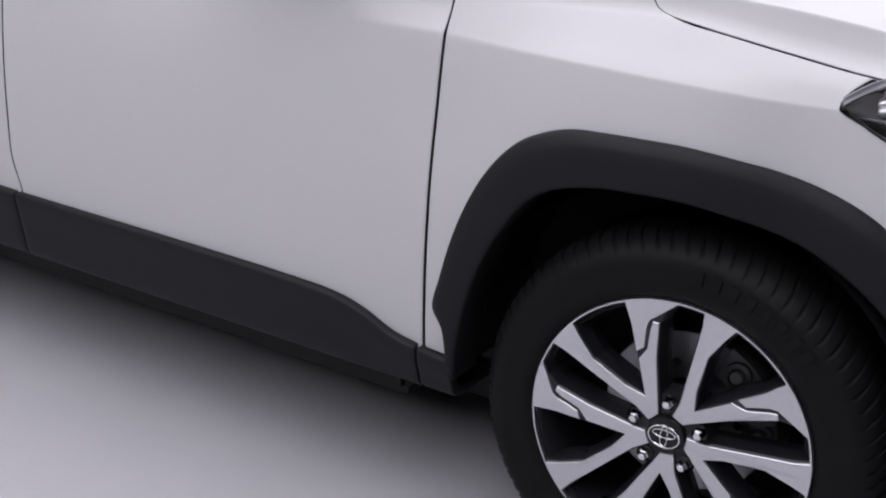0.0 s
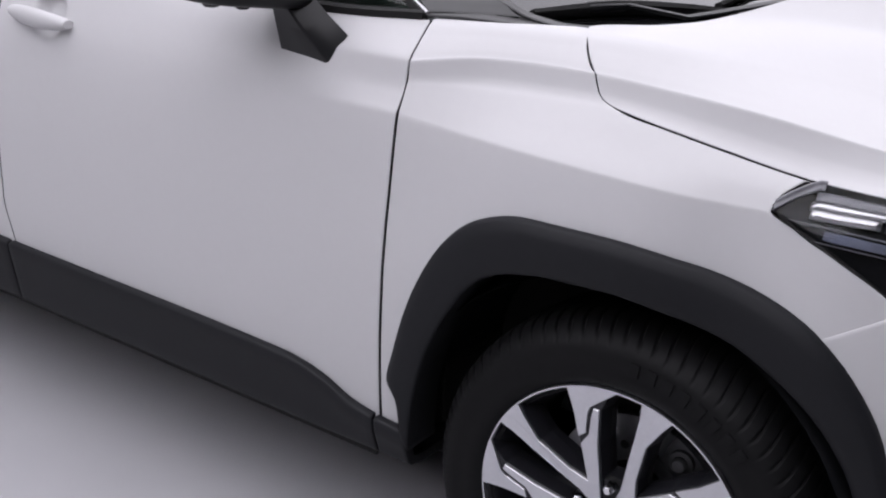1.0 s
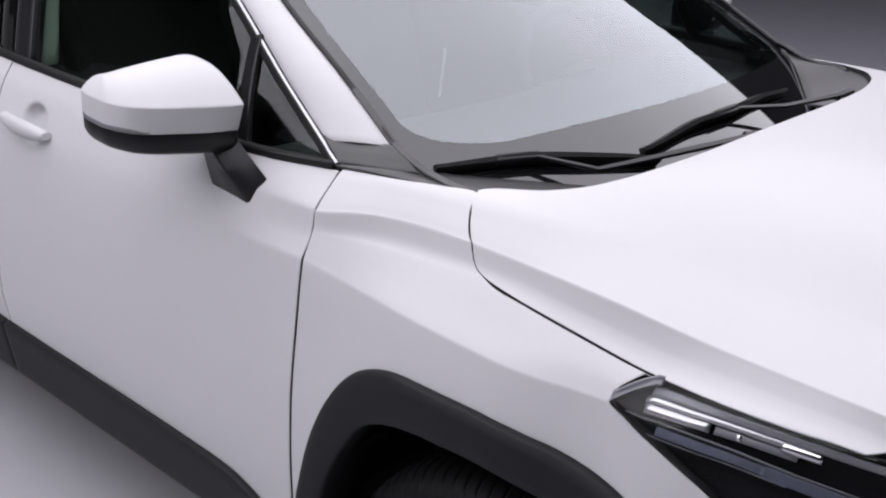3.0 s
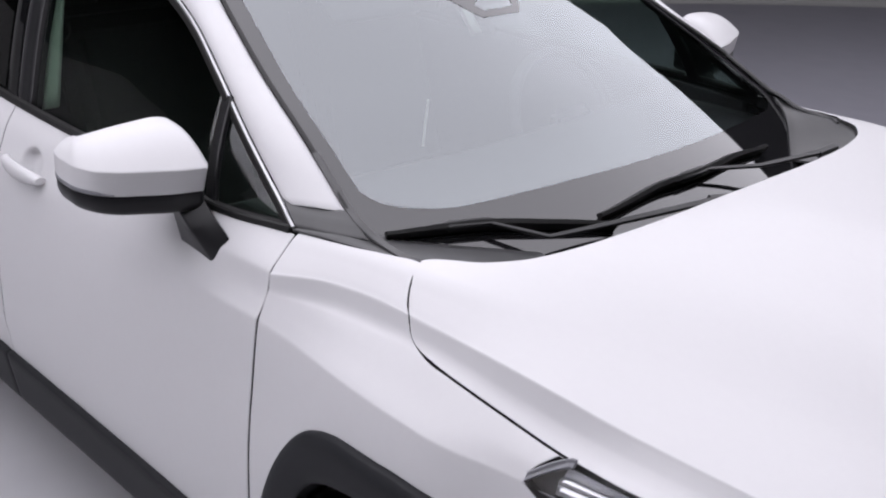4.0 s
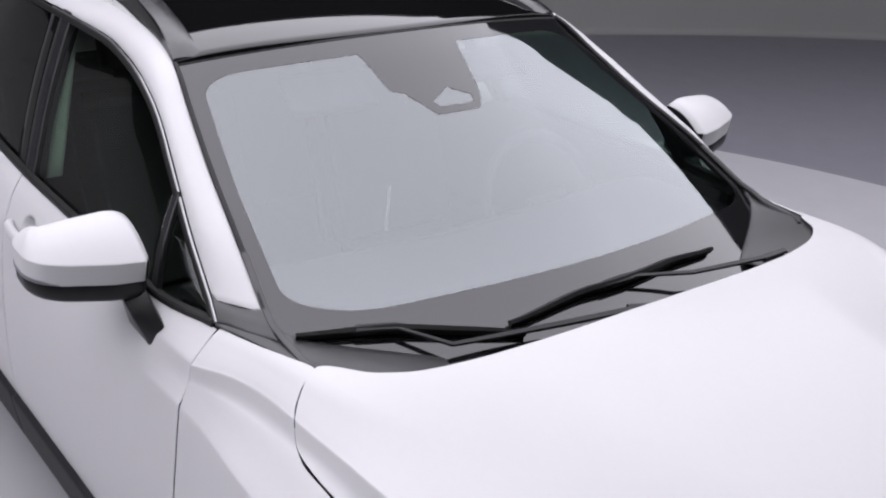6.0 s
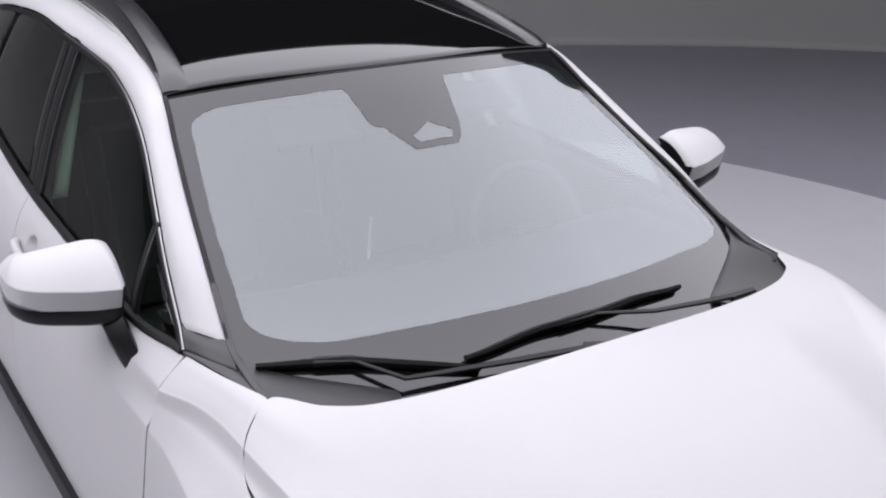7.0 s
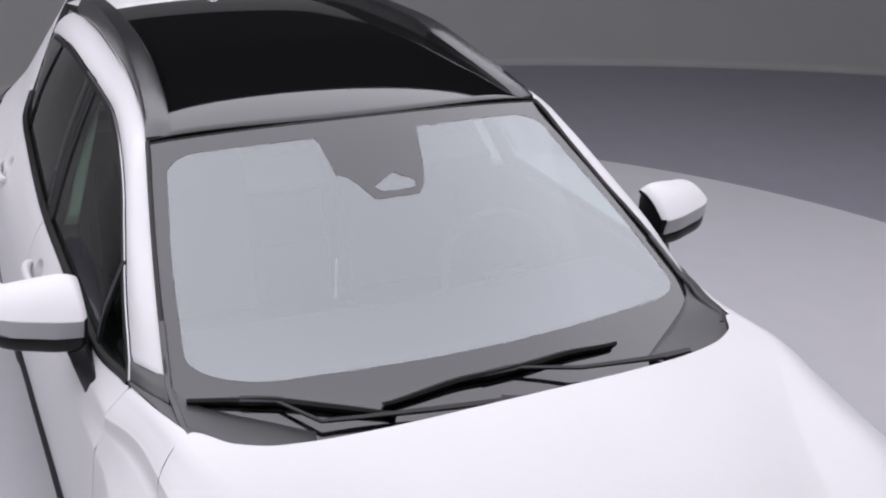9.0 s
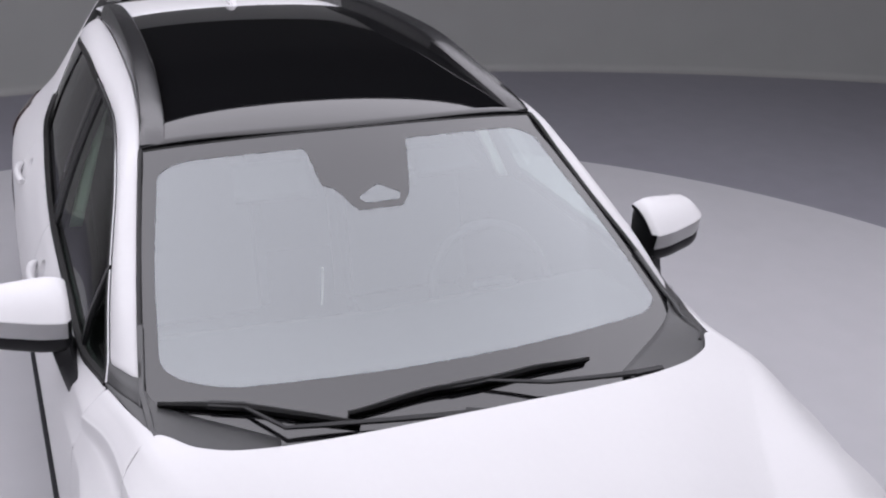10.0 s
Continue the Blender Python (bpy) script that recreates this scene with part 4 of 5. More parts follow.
# ---- door mirrors ----
def door_mirror(s):
    m = new("door_mirror")
    m.parent = car
    m["label"] = "white capped door mirror on a black arm"
    # plan outlines of the front, from the inner to the outer end: lower edge and edge line
    K = [0, 0.08, 0.22, 0.42, 0.60, 0.74, 0.86, 0.95, 1.0]
    low_x, low_y = pchip(K, [-0.675, -0.659, -0.661, -0.680, -0.701, -0.729, -0.771, -0.813, -0.843]), pchip(K, [0.826, 0.842, 0.884, 0.950, 1.005, 1.035, 1.048, 1.047, 1.038])
    mid_x, mid_y = pchip(K, [-0.662, -0.643, -0.647, -0.667, -0.689, -0.716, -0.761, -0.807, -0.842]), pchip(K, [0.824, 0.840, 0.880, 0.945, 0.999, 1.032, 1.047, 1.047, 1.038])
    XB, XI = -0.842, -0.790  # the back stands askew: outer and inner end
    low_z, mid_z = lambda t: 1.109 + 0.0255 * t, lambda t: 1.159 + 0.0218 * t
    back_step = pchip([0, 0.03, 0.12, 0.3, 0.5, 0.7, 0.86, 0.95, 1.0], [0.0, 0.013, 0.045, 0.111, 0.193, 0.296, 0.411, 0.510, 0.675])

    def ring(h):
        """An outline at height h: 0 lower edge, 1 edge line, 2 crown."""
        pts = []
        for k in range(41):
            t = k / 40
            if h <= 1:
                z = lerp(low_z(t), mid_z(t), h)
                x, y = lerp(low_x(t), mid_x(t), h), lerp(low_y(t), mid_y(t), h)
            else:
                g = back_step(h - 1)
                x, y = lerp(mid_x(t), XB, g), lerp(mid_y(t), 0.83, 0.287 * g * t)
                z = mid_z(t) + (h - 1) * 0.0733 * (1 - 0.709 * t**1.35) * (1 - 0.28 * (1 - min(1, t / 0.24)) ** 2)
            pts.append((x, y, z))
        z0, z1 = pts[0][2], pts[-1][2]
        lean = 0.0 if h <= 1.5 else 0.014 * (h - 1.5) * 2
        for k in range(1, 10):
            q = k / 9
            pts.append((lerp(XB, XI, q) + lean * min(1, 3.5 * q, 0.3 + 4 * (1 - q)), lerp(pts[40][1], 0.832, q), lerp(z1, z0, q) - (0.006 + 0.020 * q * q) * max(0, h - 1.3)))
        # the side towards the car, slightly bowed
        (xa, ya, za), (xe, ye, ze) = pts[-1], pts[0]
        for k in range(1, 20):
            q = k / 20
            pts.append((lerp(xa, xe, q), lerp(ya, ye, q) - 0.005 * 4 * q * (1 - q), lerp(za, ze, q)))
        return pts

    def loft(name, rings, material, label=""):
        bm = bmesh.new()
        vs = [[bm.verts.new((x, s * y, z)) for x, y, z in r] for r in rings]
        n = len(vs[0])
        for i in range(len(vs) - 1):
            for k in range(n):
                bm.faces.new((vs[i][k], vs[i][(k + 1) % n], vs[i + 1][(k + 1) % n], vs[i + 1][k]))
        ends = [bm.faces.new(vs[0][::-1]), bm.faces.new(vs[-1])]
        for f in ends:
            f.normal_update()
        bmesh.ops.triangulate(bm, faces=ends)
        ob = part(name, bm, material, m, label)
        ob.data.set_sharp_from_angle(angle=radians(60))
        return ob

    cap = loft("mirror_cap", [ring(h) for h in (0.0, 0.03, 0.2, 0.5, 0.8, 0.94, 0.985, 1.015, 1.06, 1.12, 1.2, 1.3, 1.4, 1.5, 1.6, 1.7, 1.8, 1.87, 1.93, 1.97, 1.99, 2.0)], PAINT, "white painted mirror cap")
    # the sides towards the car and to the rear are black
    cap.data.materials.append(PLASTIC)
    for f in cap.data.polygons:
        n = f.normal if f.normal.dot(f.center - Vector((-0.77, s * 0.93, 1.15))) > 0 else -f.normal
        if n.y * s < -0.75 or n.x < -0.75:
            f.material_index = 1
    shell = []
    for z, d in ((1.110, 0.004), (1.103, 0.001), (1.086, 0.001), (1.078, 0.004), (1.072, 0.009), (1.068, 0.018), (1.0665, 0.032)):
        base = ring(0.0)
        cx, cy = -0.76, 0.94
        shell.append([(x + (cx - x) * d / 0.13, y + (cy - y) * d / 0.11, zb + z - 1.108) for x, y, zb in base])
    loft("mirror_lower_shell", shell, PLASTIC, "black lower mirror shell")
    pts = [[(lerp(XI, XB, (y - 0.832) / 0.21) - 0.003, s * y, lerp(1.132, 1.195 - 0.03 * smooth(0.93, 1.02, y), j / 8)) for j in range(9)] for y in [lerp(0.845, 1.02, i / 10) for i in range(11)]]
    slab("mirror_glass", pts, CHROME, m, 0.003, "mirror glass", out=(-1, 0, 0))
    # arm: from the shell down to the door
    rings = []
    foot = curve3([(0, -0.735, 0.868, 1.078), (1, -0.730, 0.849, 0.980)]), curve3([(0, -0.690, 0.880, 1.078), (0.5, -0.656, 0.868, 1.032), (1, -0.618, 0.853, 0.984)]), curve3([(0, -0.672, 0.835, 1.100), (0.5, -0.632, 0.832, 1.066), (1, -0.590, 0.829, 1.036)]), curve3([(0, -0.740, 0.826, 1.085), (1, -0.732, 0.79, 1.02)])
    for k in range(13):
        bo, fo, fi, bi = (c(k / 12) for c in foot)
        rings.append([tuple(p) for p in (bo.lerp(bi, 0.06), bo.lerp(fo, 0.05), bo.lerp(fo, 0.5), fo.lerp(bo, 0.05), fo.lerp(fi, 0.06), fo.lerp(fi, 0.5), fi.lerp(fo, 0.06), fi.lerp(bi, 0.1), bi)])
    arm = loft("mirror_arm", rings, PLASTIC, "black mirror arm")
    arm.data.set_sharp_from_angle(angle=radians(30))
    for x, y, z, r in ((-0.752, 0.990, 1.0855, 0.017), (-0.725, 0.945, 1.0800, 0.014)):
        bm = lathe([(0.0, -0.007), (r * 0.7, -0.007), (r * 0.9, -0.004), (r, 0.004)], 20)
        bmesh.ops.transform(bm, matrix=Matrix.Translation((x, s * y, z)) @ Matrix.Rotation(math.pi / 2, 4, "X"), verts=bm.verts)
        part("mirror_camera", bm, PLASTIC, m, "small camera under the mirror")
    pts = [[(lerp(low_x(t), mid_x(t), 0.02 + 0.16 * i / 3) + 0.0012 * (1 - t), s * (lerp(low_y(t), mid_y(t), 0.02 + 0.16 * i / 3) + 0.0015), lerp(low_z(t), mid_z(t), 0.02 + 0.16 * i / 3 * smooth(0.58, 0.70, t))) for i in range(4)] for t in [lerp(0.58, 0.99, k / 16) for k in range(17)]]
    slab("turn_signal_lens", pts, LAMP_GREY, m, 0.003, "clear grey turn signal strip", out=(0.5, s, 0))


for s in (-1, 1):
    door_mirror(s)


# ---- door handles ----
def door_handle(s, x, door):
    z = 0.968
    bm = bmesh.new()
    rows = []
    for i in range(17):
        t = i / 16
        xx = lerp(x, x - 0.19, t)
        y = flank(xx, z) + 0.032 * math.sin(math.pi * min(1, max(0, 0.10 + t * 0.85))) ** 0.45 - 0.004
        h = 0.019 * math.sin(math.pi * min(1, 0.04 + 0.93 * t)) ** 0.5 + 0.002
        zz = z + 0.006 * t - 0.008
        rows.append([bm.verts.new((xx, s * (y + 0.013 * math.cos(a)), zz + h * math.sin(a))) for a in [2 * math.pi * k / 12 for k in range(12)]])
    for i in range(16):
        for k in range(12):
            bm.faces.new((rows[i][k], rows[i][(k + 1) % 12], rows[i + 1][(k + 1) % 12], rows[i + 1][k]))
    bm.faces.new(rows[0])
    bm.faces.new(rows[-1][::-1])
    part("door_handle", bm, PAINT, door, "white door handle bar")


for s in (-1, 1):
    door_handle(s, HANDLES[0], front_doors[s])
    door_handle(s, HANDLES[1], rear_doors[s])

# ---- cowl, wipers ----
pts = []
for i in range(8):
    t = i / 7
    row = []
    for j in range(61):
        u = -1 + 2 * j / 60
        near = smooth(0.60, 0.88, abs(u))
        a = Vector(ws_point(lerp(-0.09, -0.03, near), u)) + Vector((0, 0, 0.003))
        x = hood_rear_x(abs(u) * 0.70) + 0.03
        b = Vector(swell((x, u * 0.70, hood_z(x - 0.03, u * 0.70) - lerp(0.035, 0.018, near))))
        row.append(a.lerp(b, t) + Vector((0, 0, -0.015 * (1 - near) * math.sin(math.pi * t))))
    pts.append(row)
panel("cowl_cover", pts, COWL, car, "black plastic cowl below the windscreen", out=(0, 0, 1), gap=(0,) * 4)


def strip(name, lows, highs, s, material, label, bulge=0.0, nu=28, nv=9):
    """A sheet between two edge lines, given for the left side and mirrored by s; bulge: a soft fold along it."""
    ca, cb = curve3([(k / (len(lows) - 1), *p) for k, p in enumerate(lows)]), curve3([(k / (len(highs) - 1), *p) for k, p in enumerate(highs)])
    pts = []
    for i in range(nu):
        p, q = ca(i / (nu - 1)), cb(i / (nu - 1))
        row = []
        for j in range(nv):
            k = j / (nv - 1)
            v = p.lerp(q, k) + Vector((0.35, 0.6, 0.7)) * bulge * (1 - abs(2 * k - 1))
            row.append((v.x, -v.y, v.z) if s < 0 else swell(tuple(v)) if name == "cowl_side_panel" else tuple(v))
        pts.append(row)
    return panel(name, pts, material, car, label, out=(0.3, s * 0.4, 1), gap=(0,) * 4, depth=0.006)


def cowl_corner(s):
    """The black pieces at the pillar's foot: a cover, a narrow panel to the hood's corner, a moulding beside the glass."""
    strip("pillar_foot_cover", [(-0.467, 0.772, 1.083), (-0.396, 0.749, 1.0865), (-0.328, 0.717, 1.0875)], [(-0.530, 0.752, 1.119), (-0.465, 0.734, 1.1155), (-0.396, 0.707, 1.1185)], s, COWL, "black plastic cover at the pillar foot", 0.004)
    strip("cowl_side_panel", [(-0.467, 0.777, 1.079), (-0.40, 0.7605, 1.082), (-0.317, 0.7375, 1.081), (-0.212, 0.707, 1.080), (-0.125, 0.634, 1.080), (-0.078, 0.56, 1.074), (-0.050, 0.47, 1.048)], [(-0.467, 0.769, 1.080)] + [(ws_x(y, z) + 0.002, y, z + 0.003) for y, z in ((0.702, 1.098), (0.690, 1.086), (0.655, 1.074), (0.600, 1.064), (0.53, 1.054), (0.44, 1.040))], s, COWL, "black plastic side panel of the cowl", 0.001)
    path = [frame_hi(0.11), frame_hi(0.05), frame_hi(0.0), Vector((-0.362, 0.712, 1.102)), Vector((-0.310, 0.710, 1.085)), Vector((-0.235, 0.712, 1.078)), Vector((-0.185, 0.681, 1.078))]
    way = curve3([(k / 6, *p) for k, p in enumerate(path)])
    tube("glass_moulding", [(p.x + 0.003, s * (p.y - 0.004), p.z + 0.002) for p in [way(k / 30) for k in range(31)]], box(0.007, 0.004, 0.4), COWL, car, "black moulding beside the windscreen", up=(0.4, s * 0.3, 0.85))


for s in (-1, 1):
    cowl_corner(s)


def wiper(us, rs, conn, arm, label):
    """us, rs: the blade's way over the glass; conn: where the arm holds it; arm: the arm's further points."""
    w = new("wiper")
    w.parent = car
    w["label"] = label
    fr = pchip([0, 0.35, 0.7, 1.0], rs)
    at = lambda t, h: ws_lift(fr(t), lerp(us[0], us[1], t), h)
    fat = lambda k: 1.75 * max(0.55, math.sin(math.pi * (0.05 + 0.92 * k)) ** 0.45)
    tube("wiper_blade", [at(k / 40, 0.012) for k in range(41)], lambda k: [(-0.002 - 0.005 * fat(k), -0.004), (-0.003 - 0.006 * fat(k), 0.001), (-0.001, 0.004 + 0.008 * fat(k)), (0.002 + 0.003 * fat(k), 0.003 + 0.006 * fat(k)), (0.002 + 0.003 * fat(k), -0.004)], RUBBER, w, "black wiper blade", up=(0.49, 0, 0.87))
    tube("rubber_lip", [at(k / 40, 0.005) for k in range(41)], box(0.0025, 0.005), RUBBER, w, up=(0.49, 0, 0.87))
    c = at(conn, 0.020)
    d = (at(conn + 0.05, 0.03) - at(conn - 0.05, 0.03)).normalized()
    tube("wiper_connector", [c - d * 0.07, c - d * 0.05, c - d * 0.045, c + d * 0.03, c + d * 0.05], lambda k: box(0.007, 0.004, 0.5) if k < 0.3 or k > 0.9 else box(0.010, 0.007, 0.4), PLASTIC, w, up=(0.49, 0, 0.87))
    ps = [c + d * 0.02 + Vector((0, 0, 0.004))] + [Vector(p) for p in arm]
    path = []
    for a, b in zip(ps, ps[1:]):
        path += [a.lerp(b, k / 5) for k in range(5)]
    path.append(ps[-1])
    tube("wiper_arm", path, lambda k: box(0.004 + 0.003 * k, 0.003 + 0.002 * k, 0.4), PLASTIC, w, "black wiper arm", up=(0.49, 0, 0.87))
    tube("arm_cap", [ps[-1] - d * 0.03, ps[-1], ps[-1] + d * 0.05], box(0.010, 0.007, 0.5), PLASTIC, w, up=(0.3, 0, 0.95))


wiper((-0.96, -0.37), (0.078, 0.076, 0.050, 0.020), 0.36, [(-0.155, -0.43, 1.075), (-0.135, -0.34, 1.075), (-0.100, -0.19, 1.078), (-0.07, 0.0, 1.075)], "black windscreen wiper parked on the passenger side")
wiper((-0.40, 0.49), (0.050, 0.095, 0.095, 0.065), 0.47, [(-0.11, 0.20, 1.092), (-0.10, 0.36, 1.083), (-0.10, 0.46, 1.075)], "black windscreen wiper parked on the driver side")


# ---- headlights and front end ----
def headlight(s):
    h = new("headlight")
    h.parent = car
    h["label"] = "dark slim headlight with bright chrome strips under a clear lens"
    tip = pchip([0.173, 0.20, 0.223], [0.912, 0.931, 0.943])
    up = lambda x: tip(x) if x < 0.223 else sh_e_z(x) - 0.001
    dn = pchip([0.173, 0.19, 0.22, 0.27, 0.31, 0.36, 0.45, 0.55, 0.62], [0.906, 0.900, 0.882, 0.856, 0.832, 0.800, 0.767, 0.747, 0.742])

    def surf(x, z, off):
        q = min(1, max(0, (z - dn(x)) / max(1e-4, up(x) - dn(x))))
        ytop = hood_e_y(x) - 0.002 if x > 0.223 else lerp(crease_y(x), 0.798, smooth(0.173, 0.223, x))
        ylow = flank(x, min(z, 0.86)) - 0.002
        y = lerp(ylow, ytop, q**1.6)
        return (x, s * (y + off), z + 0.3 * off)

    def sheet(x0, x1, za, zb, off, nu=26, nv=9, rib=0.0):
        out = []
        for i in range(nu):
            x = lerp(x0, x1, i / (nu - 1))
            out.append([surf(x, lerp(za(x), zb(x), j / (nv - 1)), off + (rib if i % 2 else 0.0)) for j in range(nv)])
        return out

    panel("lamp_housing", sheet(0.174, 0.62, dn, up, -0.024), LAMP_BLACK, h, "black lamp housing", out=(0.3, s, 0.2), gap=(0,) * 4)
    g = slab("lamp_lens", sheet(0.174, 0.62, dn, up, 0.0, 40, 16), LENS, h, 0.003, "clear outer lens", out=(0.3, s, 0.2))
    g.visible_shadow = False
    ring = [lerp(0.62, 0.174, k / 30) for k in range(31)]
    tube("lamp_seal", [surf(x, up(x), -0.003) for x in ring] + [surf(x, dn(x), -0.003) for x in ring[::-1][1:]], oval(0.002, 0.002, 6), RUBBER, h)
    under = lambda d: lambda x: max(up(x) - d, dn(x) + 0.001)
    slab("lens_rim", sheet(0.177, 0.230, under(0.0065), lambda x: up(x) + 0.005, 0.0012, 20, 5), LAMP_GREY, h, 0.004, "grey rim at the lamp's tip", out=(0.3, s, 0.2))
    guide = pchip([0.19, 0.264, 0.332, 0.45, 0.6], [0.898, 0.893, 0.886, 0.868, 0.840])
    below = lambda d: lambda x: max(guide(x) - d, dn(x) + 0.001)
    slab("grey_reflector", sheet(0.222, 0.60, under(0.0180), under(0.0075), -0.006, 24, 4), LAMP_GREY, h, 0.004, "grey reflector shelf", out=(0.3, s, 0.2))
    slab("chrome_trim", sheet(0.218, 0.44, under(0.0265), under(0.0180), -0.007, 24, 3), SATIN, h, 0.004, "satin chrome trim", out=(0.3, s, 0.2))
    slab("chrome_blade", sheet(0.222, 0.312, under(0.0385), under(0.0275), -0.006, 12, 3), SATIN, h, 0.006, "bright chrome blade", out=(0.3, s, 0.2))
    slab("chrome_blade", sheet(0.405, 0.455, under(0.031), under(0.0200), -0.005, 12, 3), CHROME, h, 0.005, "bright chrome blade", out=(0.3, s, 0.2))
    slab("dark_fin", sheet(0.317, 0.425, under(0.0395), under(0.0290), -0.010, 12, 3), LAMP_GREY, h, 0.004, "grey fin", out=(0.3, s, 0.2))
    slab("fin_notch", sheet(0.347, 0.353, under(0.0385), under(0.0295), -0.007, 3, 3), CHROME, h, 0.003, out=(0.3, s, 0.2))
    guide_ob = slab("light_guide", sheet(0.245, 0.388, below(0.015), below(0.003), -0.009, 90, 4, 0.0030), GUIDE, h, 0.005, "ribbed blue-grey light guide", out=(0.3, s, 0.2))
    guide_ob.data.polygons.foreach_set("use_smooth", [False] * len(guide_ob.data.polygons))
    far_guide = slab("light_guide", sheet(0.392, 0.60, below(0.016), below(0.001), -0.006, 120, 4, 0.0040), GUIDE, h, 0.005, "ribbed blue-grey light guide", out=(0.3, s, 0.2))
    far_guide.data.polygons.foreach_set("use_smooth", [False] * len(far_guide.data.polygons))
    slab("guide_edge", sheet(0.196, 0.60, below(0.0), below(-0.0018), -0.012, 24, 2), LAMP_GREY, h, 0.003, out=(0.3, s, 0.2))
    slab("guide_edge", sheet(0.222, 0.42, below(0.0205), below(0.0190), -0.012, 24, 2), LAMP_GREY, h, 0.003, out=(0.3, s, 0.2))


for s in (-1, 1):
    headlight(s)

bump_hi = lambda x: float(np.interp(x, [0.27, 0.36, 0.40, 0.45, 0.50, 0.55, 0.62, 0.83], [0.750, 0.799, 0.7845, 0.7665, 0.755, 0.7465, 0.742, 0.75]))
bump_x0 = lambda z: float(np.interp(z, [0.36, 0.46, 0.60, 0.69, 0.745, 0.80], [0.425, 0.405, 0.362, 0.315, 0.270, 0.362]))
for s in (-1, 1):
    pts = []
    for i in range(40):
        row = []
        for j in range(89):
            q = j / 88
            # seam side at i = 0: up the arch, then along the seam to the lamp
            x0 = bump_x0(lerp(0.36, 0.80, q)) if q < 0.99 else 0.362
            x = lerp(x0, 0.83, i / 39)
            z = lerp(0.36, bump_hi(max(x, 0.362)), q)
            row.append((x, s * flank(x, z), z))
        pts.append(row)
    b = panel("bumper_cover", pts, PAINT, car, "white front bumper cover", out=(0.3, s, 0), gap=(0.0028, 0, 0, 0.001))
    bm = lathe([(0.0, -0.0030), (0.009, -0.0030), (0.0095, -0.0015), (0.0115, -0.001), (0.013, -0.0035), (0.0155, -0.003), (0.0165, 0.001)], 32)
    sx, sz = 0.393, 0.664
    ang = math.atan2(flank(sx + 0.02, sz) - flank(sx - 0.02, sz), 0.04)
    bmesh.ops.transform(bm, matrix=Matrix.Translation((sx, s * flank(sx, sz), sz)) @ Matrix.Rotation((-ang if s < 0 else ang) + (0 if s < 0 else math.pi), 4, "Z"), verts=bm.verts)
    part("parking_sensor", bm, PAINT, b, "round white parking sensor")
pts = [[(0.815 + 0.02 * math.cos(u * 1.5) - 0.25 * abs(u) ** 3, u * 0.34, lerp(0.36, 0.80, j / 8)) for j in range(9)] for u in [-1 + i / 10 for i in range(21)]]
panel("grille", pts, PLASTIC, car, "black grille", out=(1, 0, 0), gap=(0,) * 4)

# ---- rear end ----
for s in (-1, 1):
    pts = [[(x, s * (flank(x, z) + 0.012), z) for z in [lerp(0.84, 0.98, j / 6) for j in range(7)]] for x in [lerp(-3.15, -3.42, i / 10) for i in range(11)]]
    panel("tail_light", pts, REDLENS, car, "dark red tail light", out=(0, s, 0), gap=(0,) * 4)
pts = [[(-3.47 + 0.1 * smooth(0.9, 1.45, z) * 2.2 - 0.0 * u, u * lerp(0.66, 0.40, smooth(0.85, 1.38, z)), z) for z in [lerp(0.3, 1.38, j / 20) for j in range(21)]] for u in [-1 + i / 8 for i in range(17)]]
panel("tailgate", pts, PAINT, car, "white tailgate", out=(-1, 0, 0), gap=(0,) * 4)
bm = bmesh.new()
prof = [(-2.42, 1.508), (-2.50, 1.535), (-2.54, 1.535), (-2.56, 1.48)]
fin = [[bm.verts.new((x, w, z)) for x, z in prof] for w in (-0.014, 0.014)]
bm.faces.new(fin[0])
bm.faces.new(fin[1][::-1])
for k in range(4):
    bm.faces.new((fin[0][k], fin[0][(k + 1) % 4], fin[1][(k + 1) % 4], fin[1][k]))
part("antenna_fin", bm, PAINT, car, "small white shark fin antenna", bevel=0.006)

# ---- cabin ----
pts = []
for i in range(14):
    t = i / 13
    row = []
    for j in range(31):
        u = -1 + 2 * j / 30
        a = Vector(ws_point(0.06, u)) + Vector((-0.03, 0, -0.03))
        b = Vector((-0.72 - 0.05 * abs(u), u * 0.70, 1.02))
        p = a.lerp(b, min(1, t / 0.75)) + Vector((0, 0, 0.012 * math.sin(math.pi * t)))
        if t > 0.75:
            p = b + Vector((-0.04, 0, -0.9 * (t - 0.75)))
        row.append(p)
    pts.append(row)
panel("dashboard", pts, TRIM, car, "dark soft dashboard", out=(0, 0, 1), gap=(0,) * 4)
sw = [Vector((-0.80, 0.37, 1.0)) + Matrix.Rotation(radians(-25), 3, "Y") @ Vector((0, 0.185 * math.cos(a), 0.185 * math.sin(a))) for a in [2 * math.pi * k / 40 for k in range(41)]]
wheel_ob = tube("steering_wheel", sw, oval(0.015, 0.015, 10), TRIM, car, "black steering wheel", up=(1, 0, 0.3), closed_ends=False)
part("steering_hub", block((-0.80, 0.29, 0.95), (-0.76, 0.45, 1.04), 0.02), TRIM, wheel_ob)


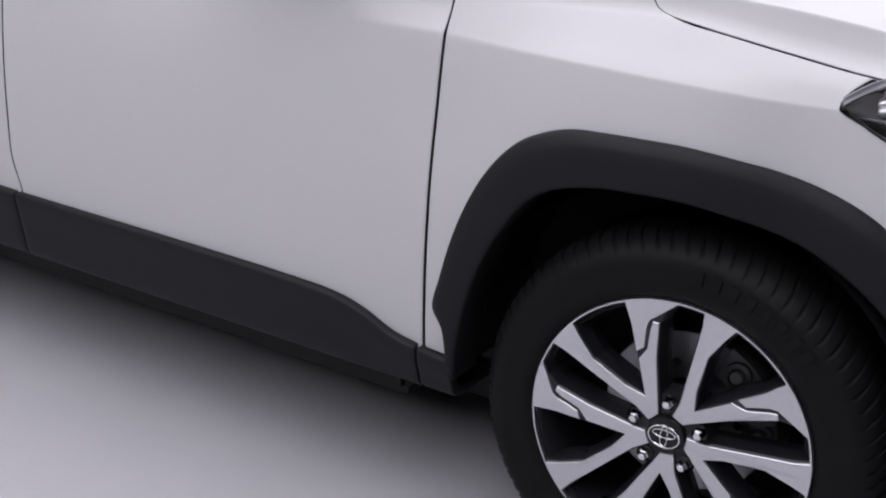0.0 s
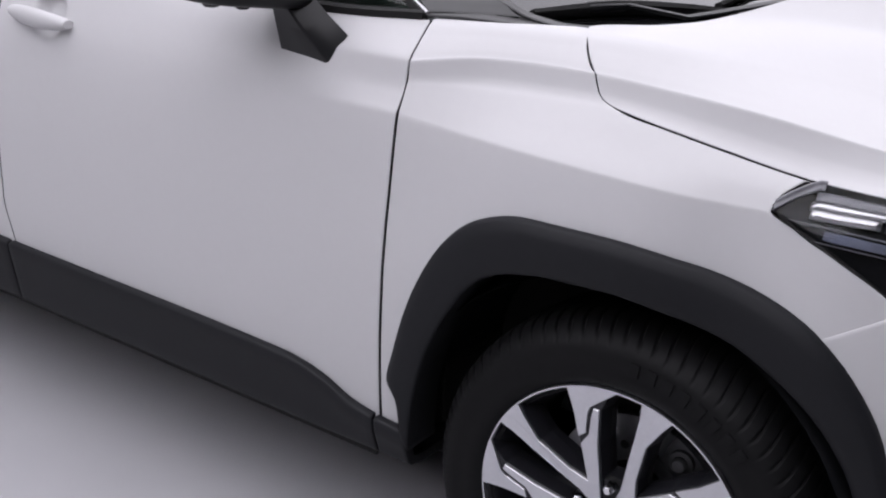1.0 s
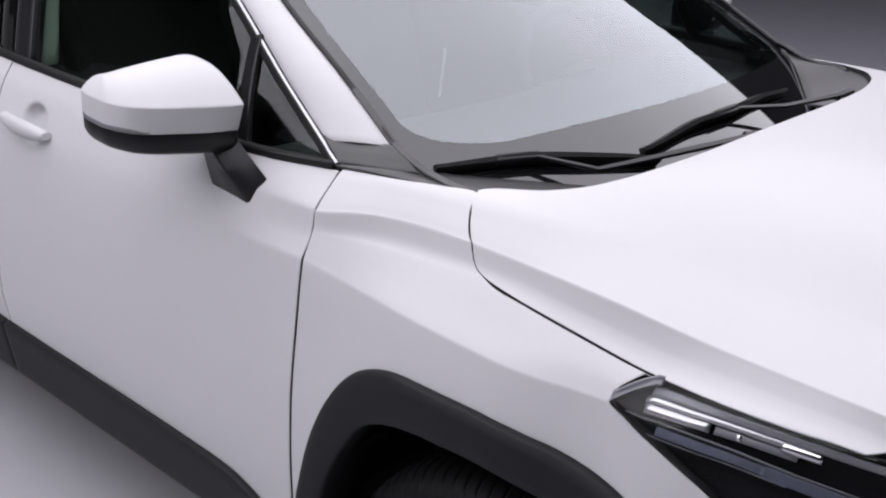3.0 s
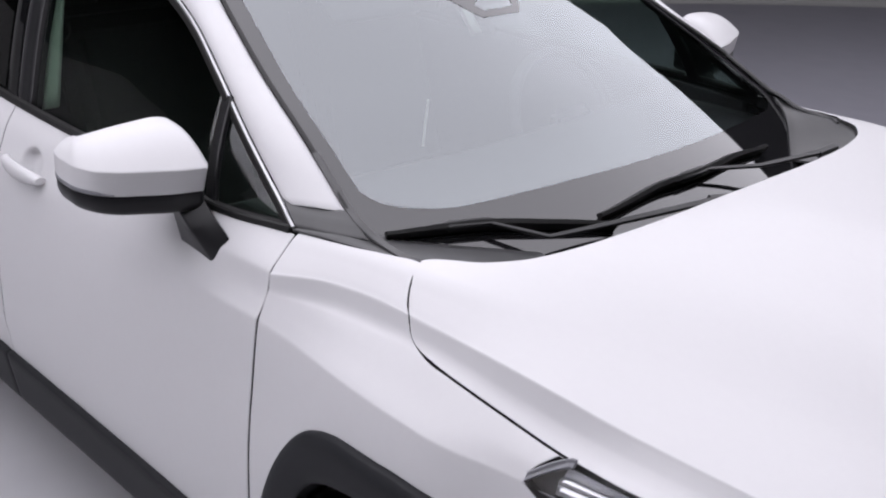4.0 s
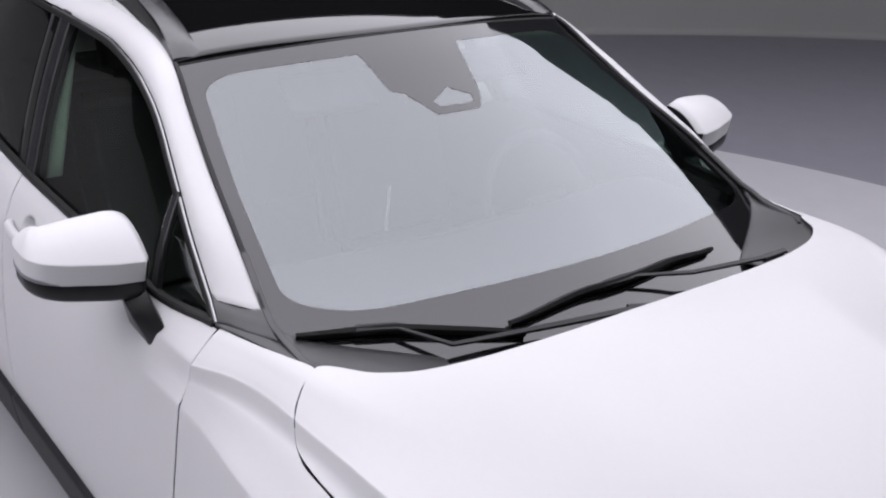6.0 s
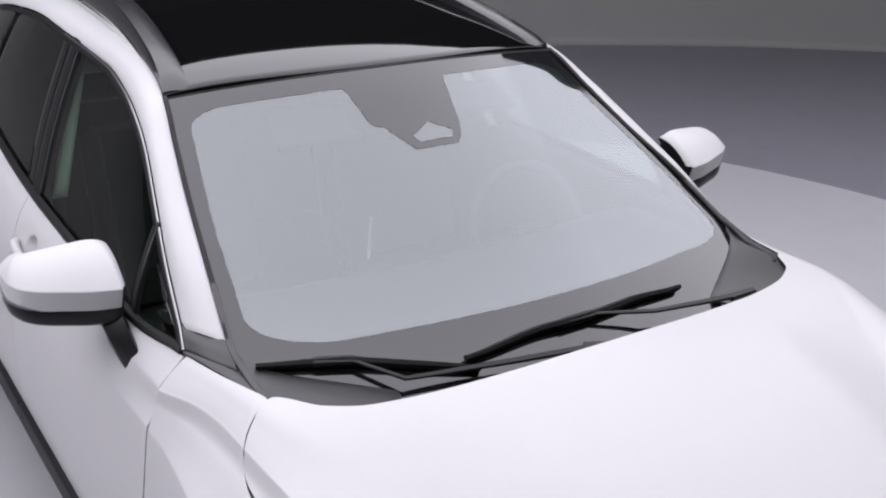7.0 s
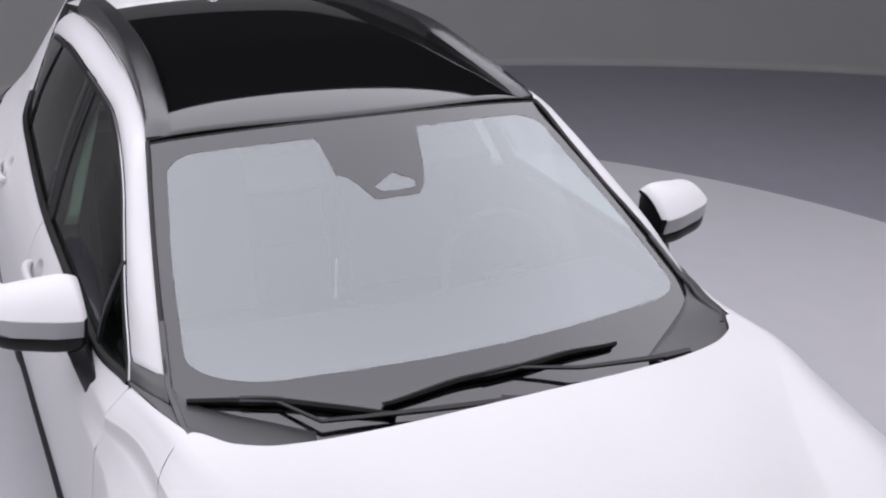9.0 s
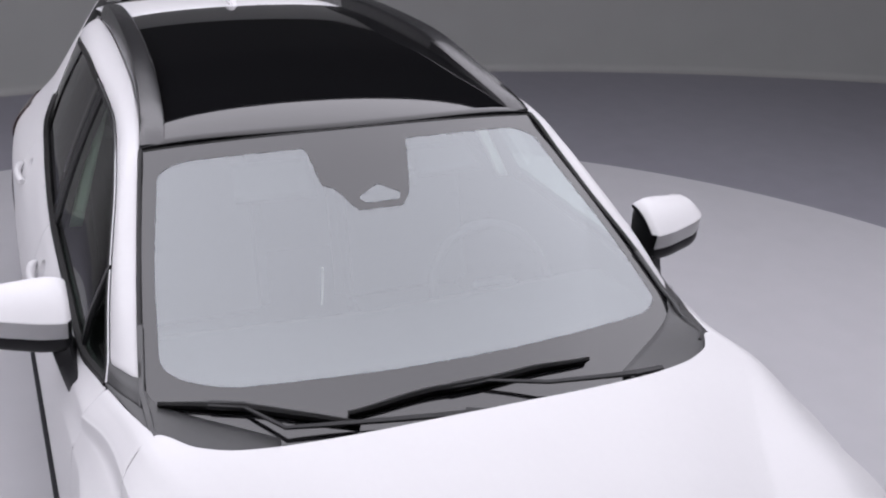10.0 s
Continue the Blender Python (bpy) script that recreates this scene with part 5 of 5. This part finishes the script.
def seat(x, y):
    st = new("front_seat")
    st.parent = car
    st["label"] = "dark fabric front seat with headrest"
    part("seat_cushion", block((x - 0.25, y - 0.25, 0.50), (x + 0.27, y + 0.25, 0.66), 0.05), CLOTH, st)
    bm = block((-0.06, -0.25, 0.0), (0.06, 0.25, 0.62), 0.05)
    bmesh.ops.transform(bm, matrix=Matrix.Translation((x - 0.22, y, 0.62)) @ Matrix.Rotation(radians(-18), 4, "Y"), verts=bm.verts)
    part("seat_back", bm, CLOTH, st)
    bm = block((-0.045, -0.13, 0.0), (0.045, 0.13, 0.17), 0.035)
    bmesh.ops.transform(bm, matrix=Matrix.Translation((x - 0.43, y, 1.235)) @ Matrix.Rotation(radians(-12), 4, "Y"), verts=bm.verts)
    part("headrest", bm, CLOTH, st)


seat(-1.30, 0.37)
seat(-1.30, -0.37)
part("rear_bench", block((-2.35, -0.62, 0.55), (-2.15, 0.62, 1.18), 0.06), CLOTH, car, "dark fabric rear bench back")
part("cabin_floor", block((-3.2, -0.78, 0.30), (-0.45, 0.78, 0.34), 0.01), DARK, car, "black cabin carpet")
pts = [[Vector(roof_point(lerp(-1.10, -2.75, i / 20), -1 + 2 * j / 16)) + Vector((0, 0, -0.035)) for j in range(17)] for i in range(21)]
panel("headliner", pts, LINER, car, "grey headliner", out=(0, 0, -1), gap=(0,) * 4)
for s in (-1, 1):
    pts = [[(lerp(-1.490, -1.645, k / 10), s * (lerp(0.737, 0.608, k / 10) + w), lerp(1.06, 1.395, k / 10)) for k in range(11)] for w in (-0.020, -0.010, 0.0, 0.010, 0.020)]
    slab("pillar_trim", pts, BEIGE, car, 0.012, "pale pillar trim", out=(1, 0, 0))
    pts = [[(x, s * min(flank(x, 0.8) - 0.07, side_glass(x, 1.06) - 0.02), z) for z in [lerp(0.4, 1.05, j / 5) for j in range(6)]] for x in [lerp(-0.5, -2.4, i / 10) for i in range(11)]]
    panel("door_lining", pts, TRIM, car, "dark door lining", out=(0, -s, 0), gap=(0,) * 4)
    part("radiator_side_plate", block((-0.42, min(s * 0.50, s * 0.55), 0.3), (0.6, max(s * 0.50, s * 0.55), 0.88), 0.01), DARK, car, "black inner wing")
part("firewall", block((-0.46, -0.74, 0.3), (-0.42, 0.74, 1.0), 0.005), DARK, car, "black bulkhead")
part("rear_view_mirror", block((-0.83, -0.10, 1.335), (-0.80, 0.13, 1.395), 0.012), TRIM, car, "black rear view mirror")


# sun visors folded up behind the glass
for u0, u1, ra, rb in ((-0.62, -0.26, 0.80, 0.95), (0.24, 0.60, 0.83, 0.95)):
    pts = [[ws_lift(lerp(ra, rb, i / 6), lerp(u0, u1, j / 10), -0.045) for j in range(11)] for i in range(7)]
    slab("sun_visor", pts, VISOR, car, 0.012, "grey folded sun visor", out=(1, 0, 1))
# a thin pale strip standing upright behind the windscreen
tube("screen_edge", [(lerp(-0.781, -0.793, k / 4), -0.153, lerp(1.145, 1.029, k / 4)) for k in range(5)], box(0.003, 0.003, 0.4), BEIGE, car, "thin pale upright strip inside the cabin", up=(1, 0, 0))
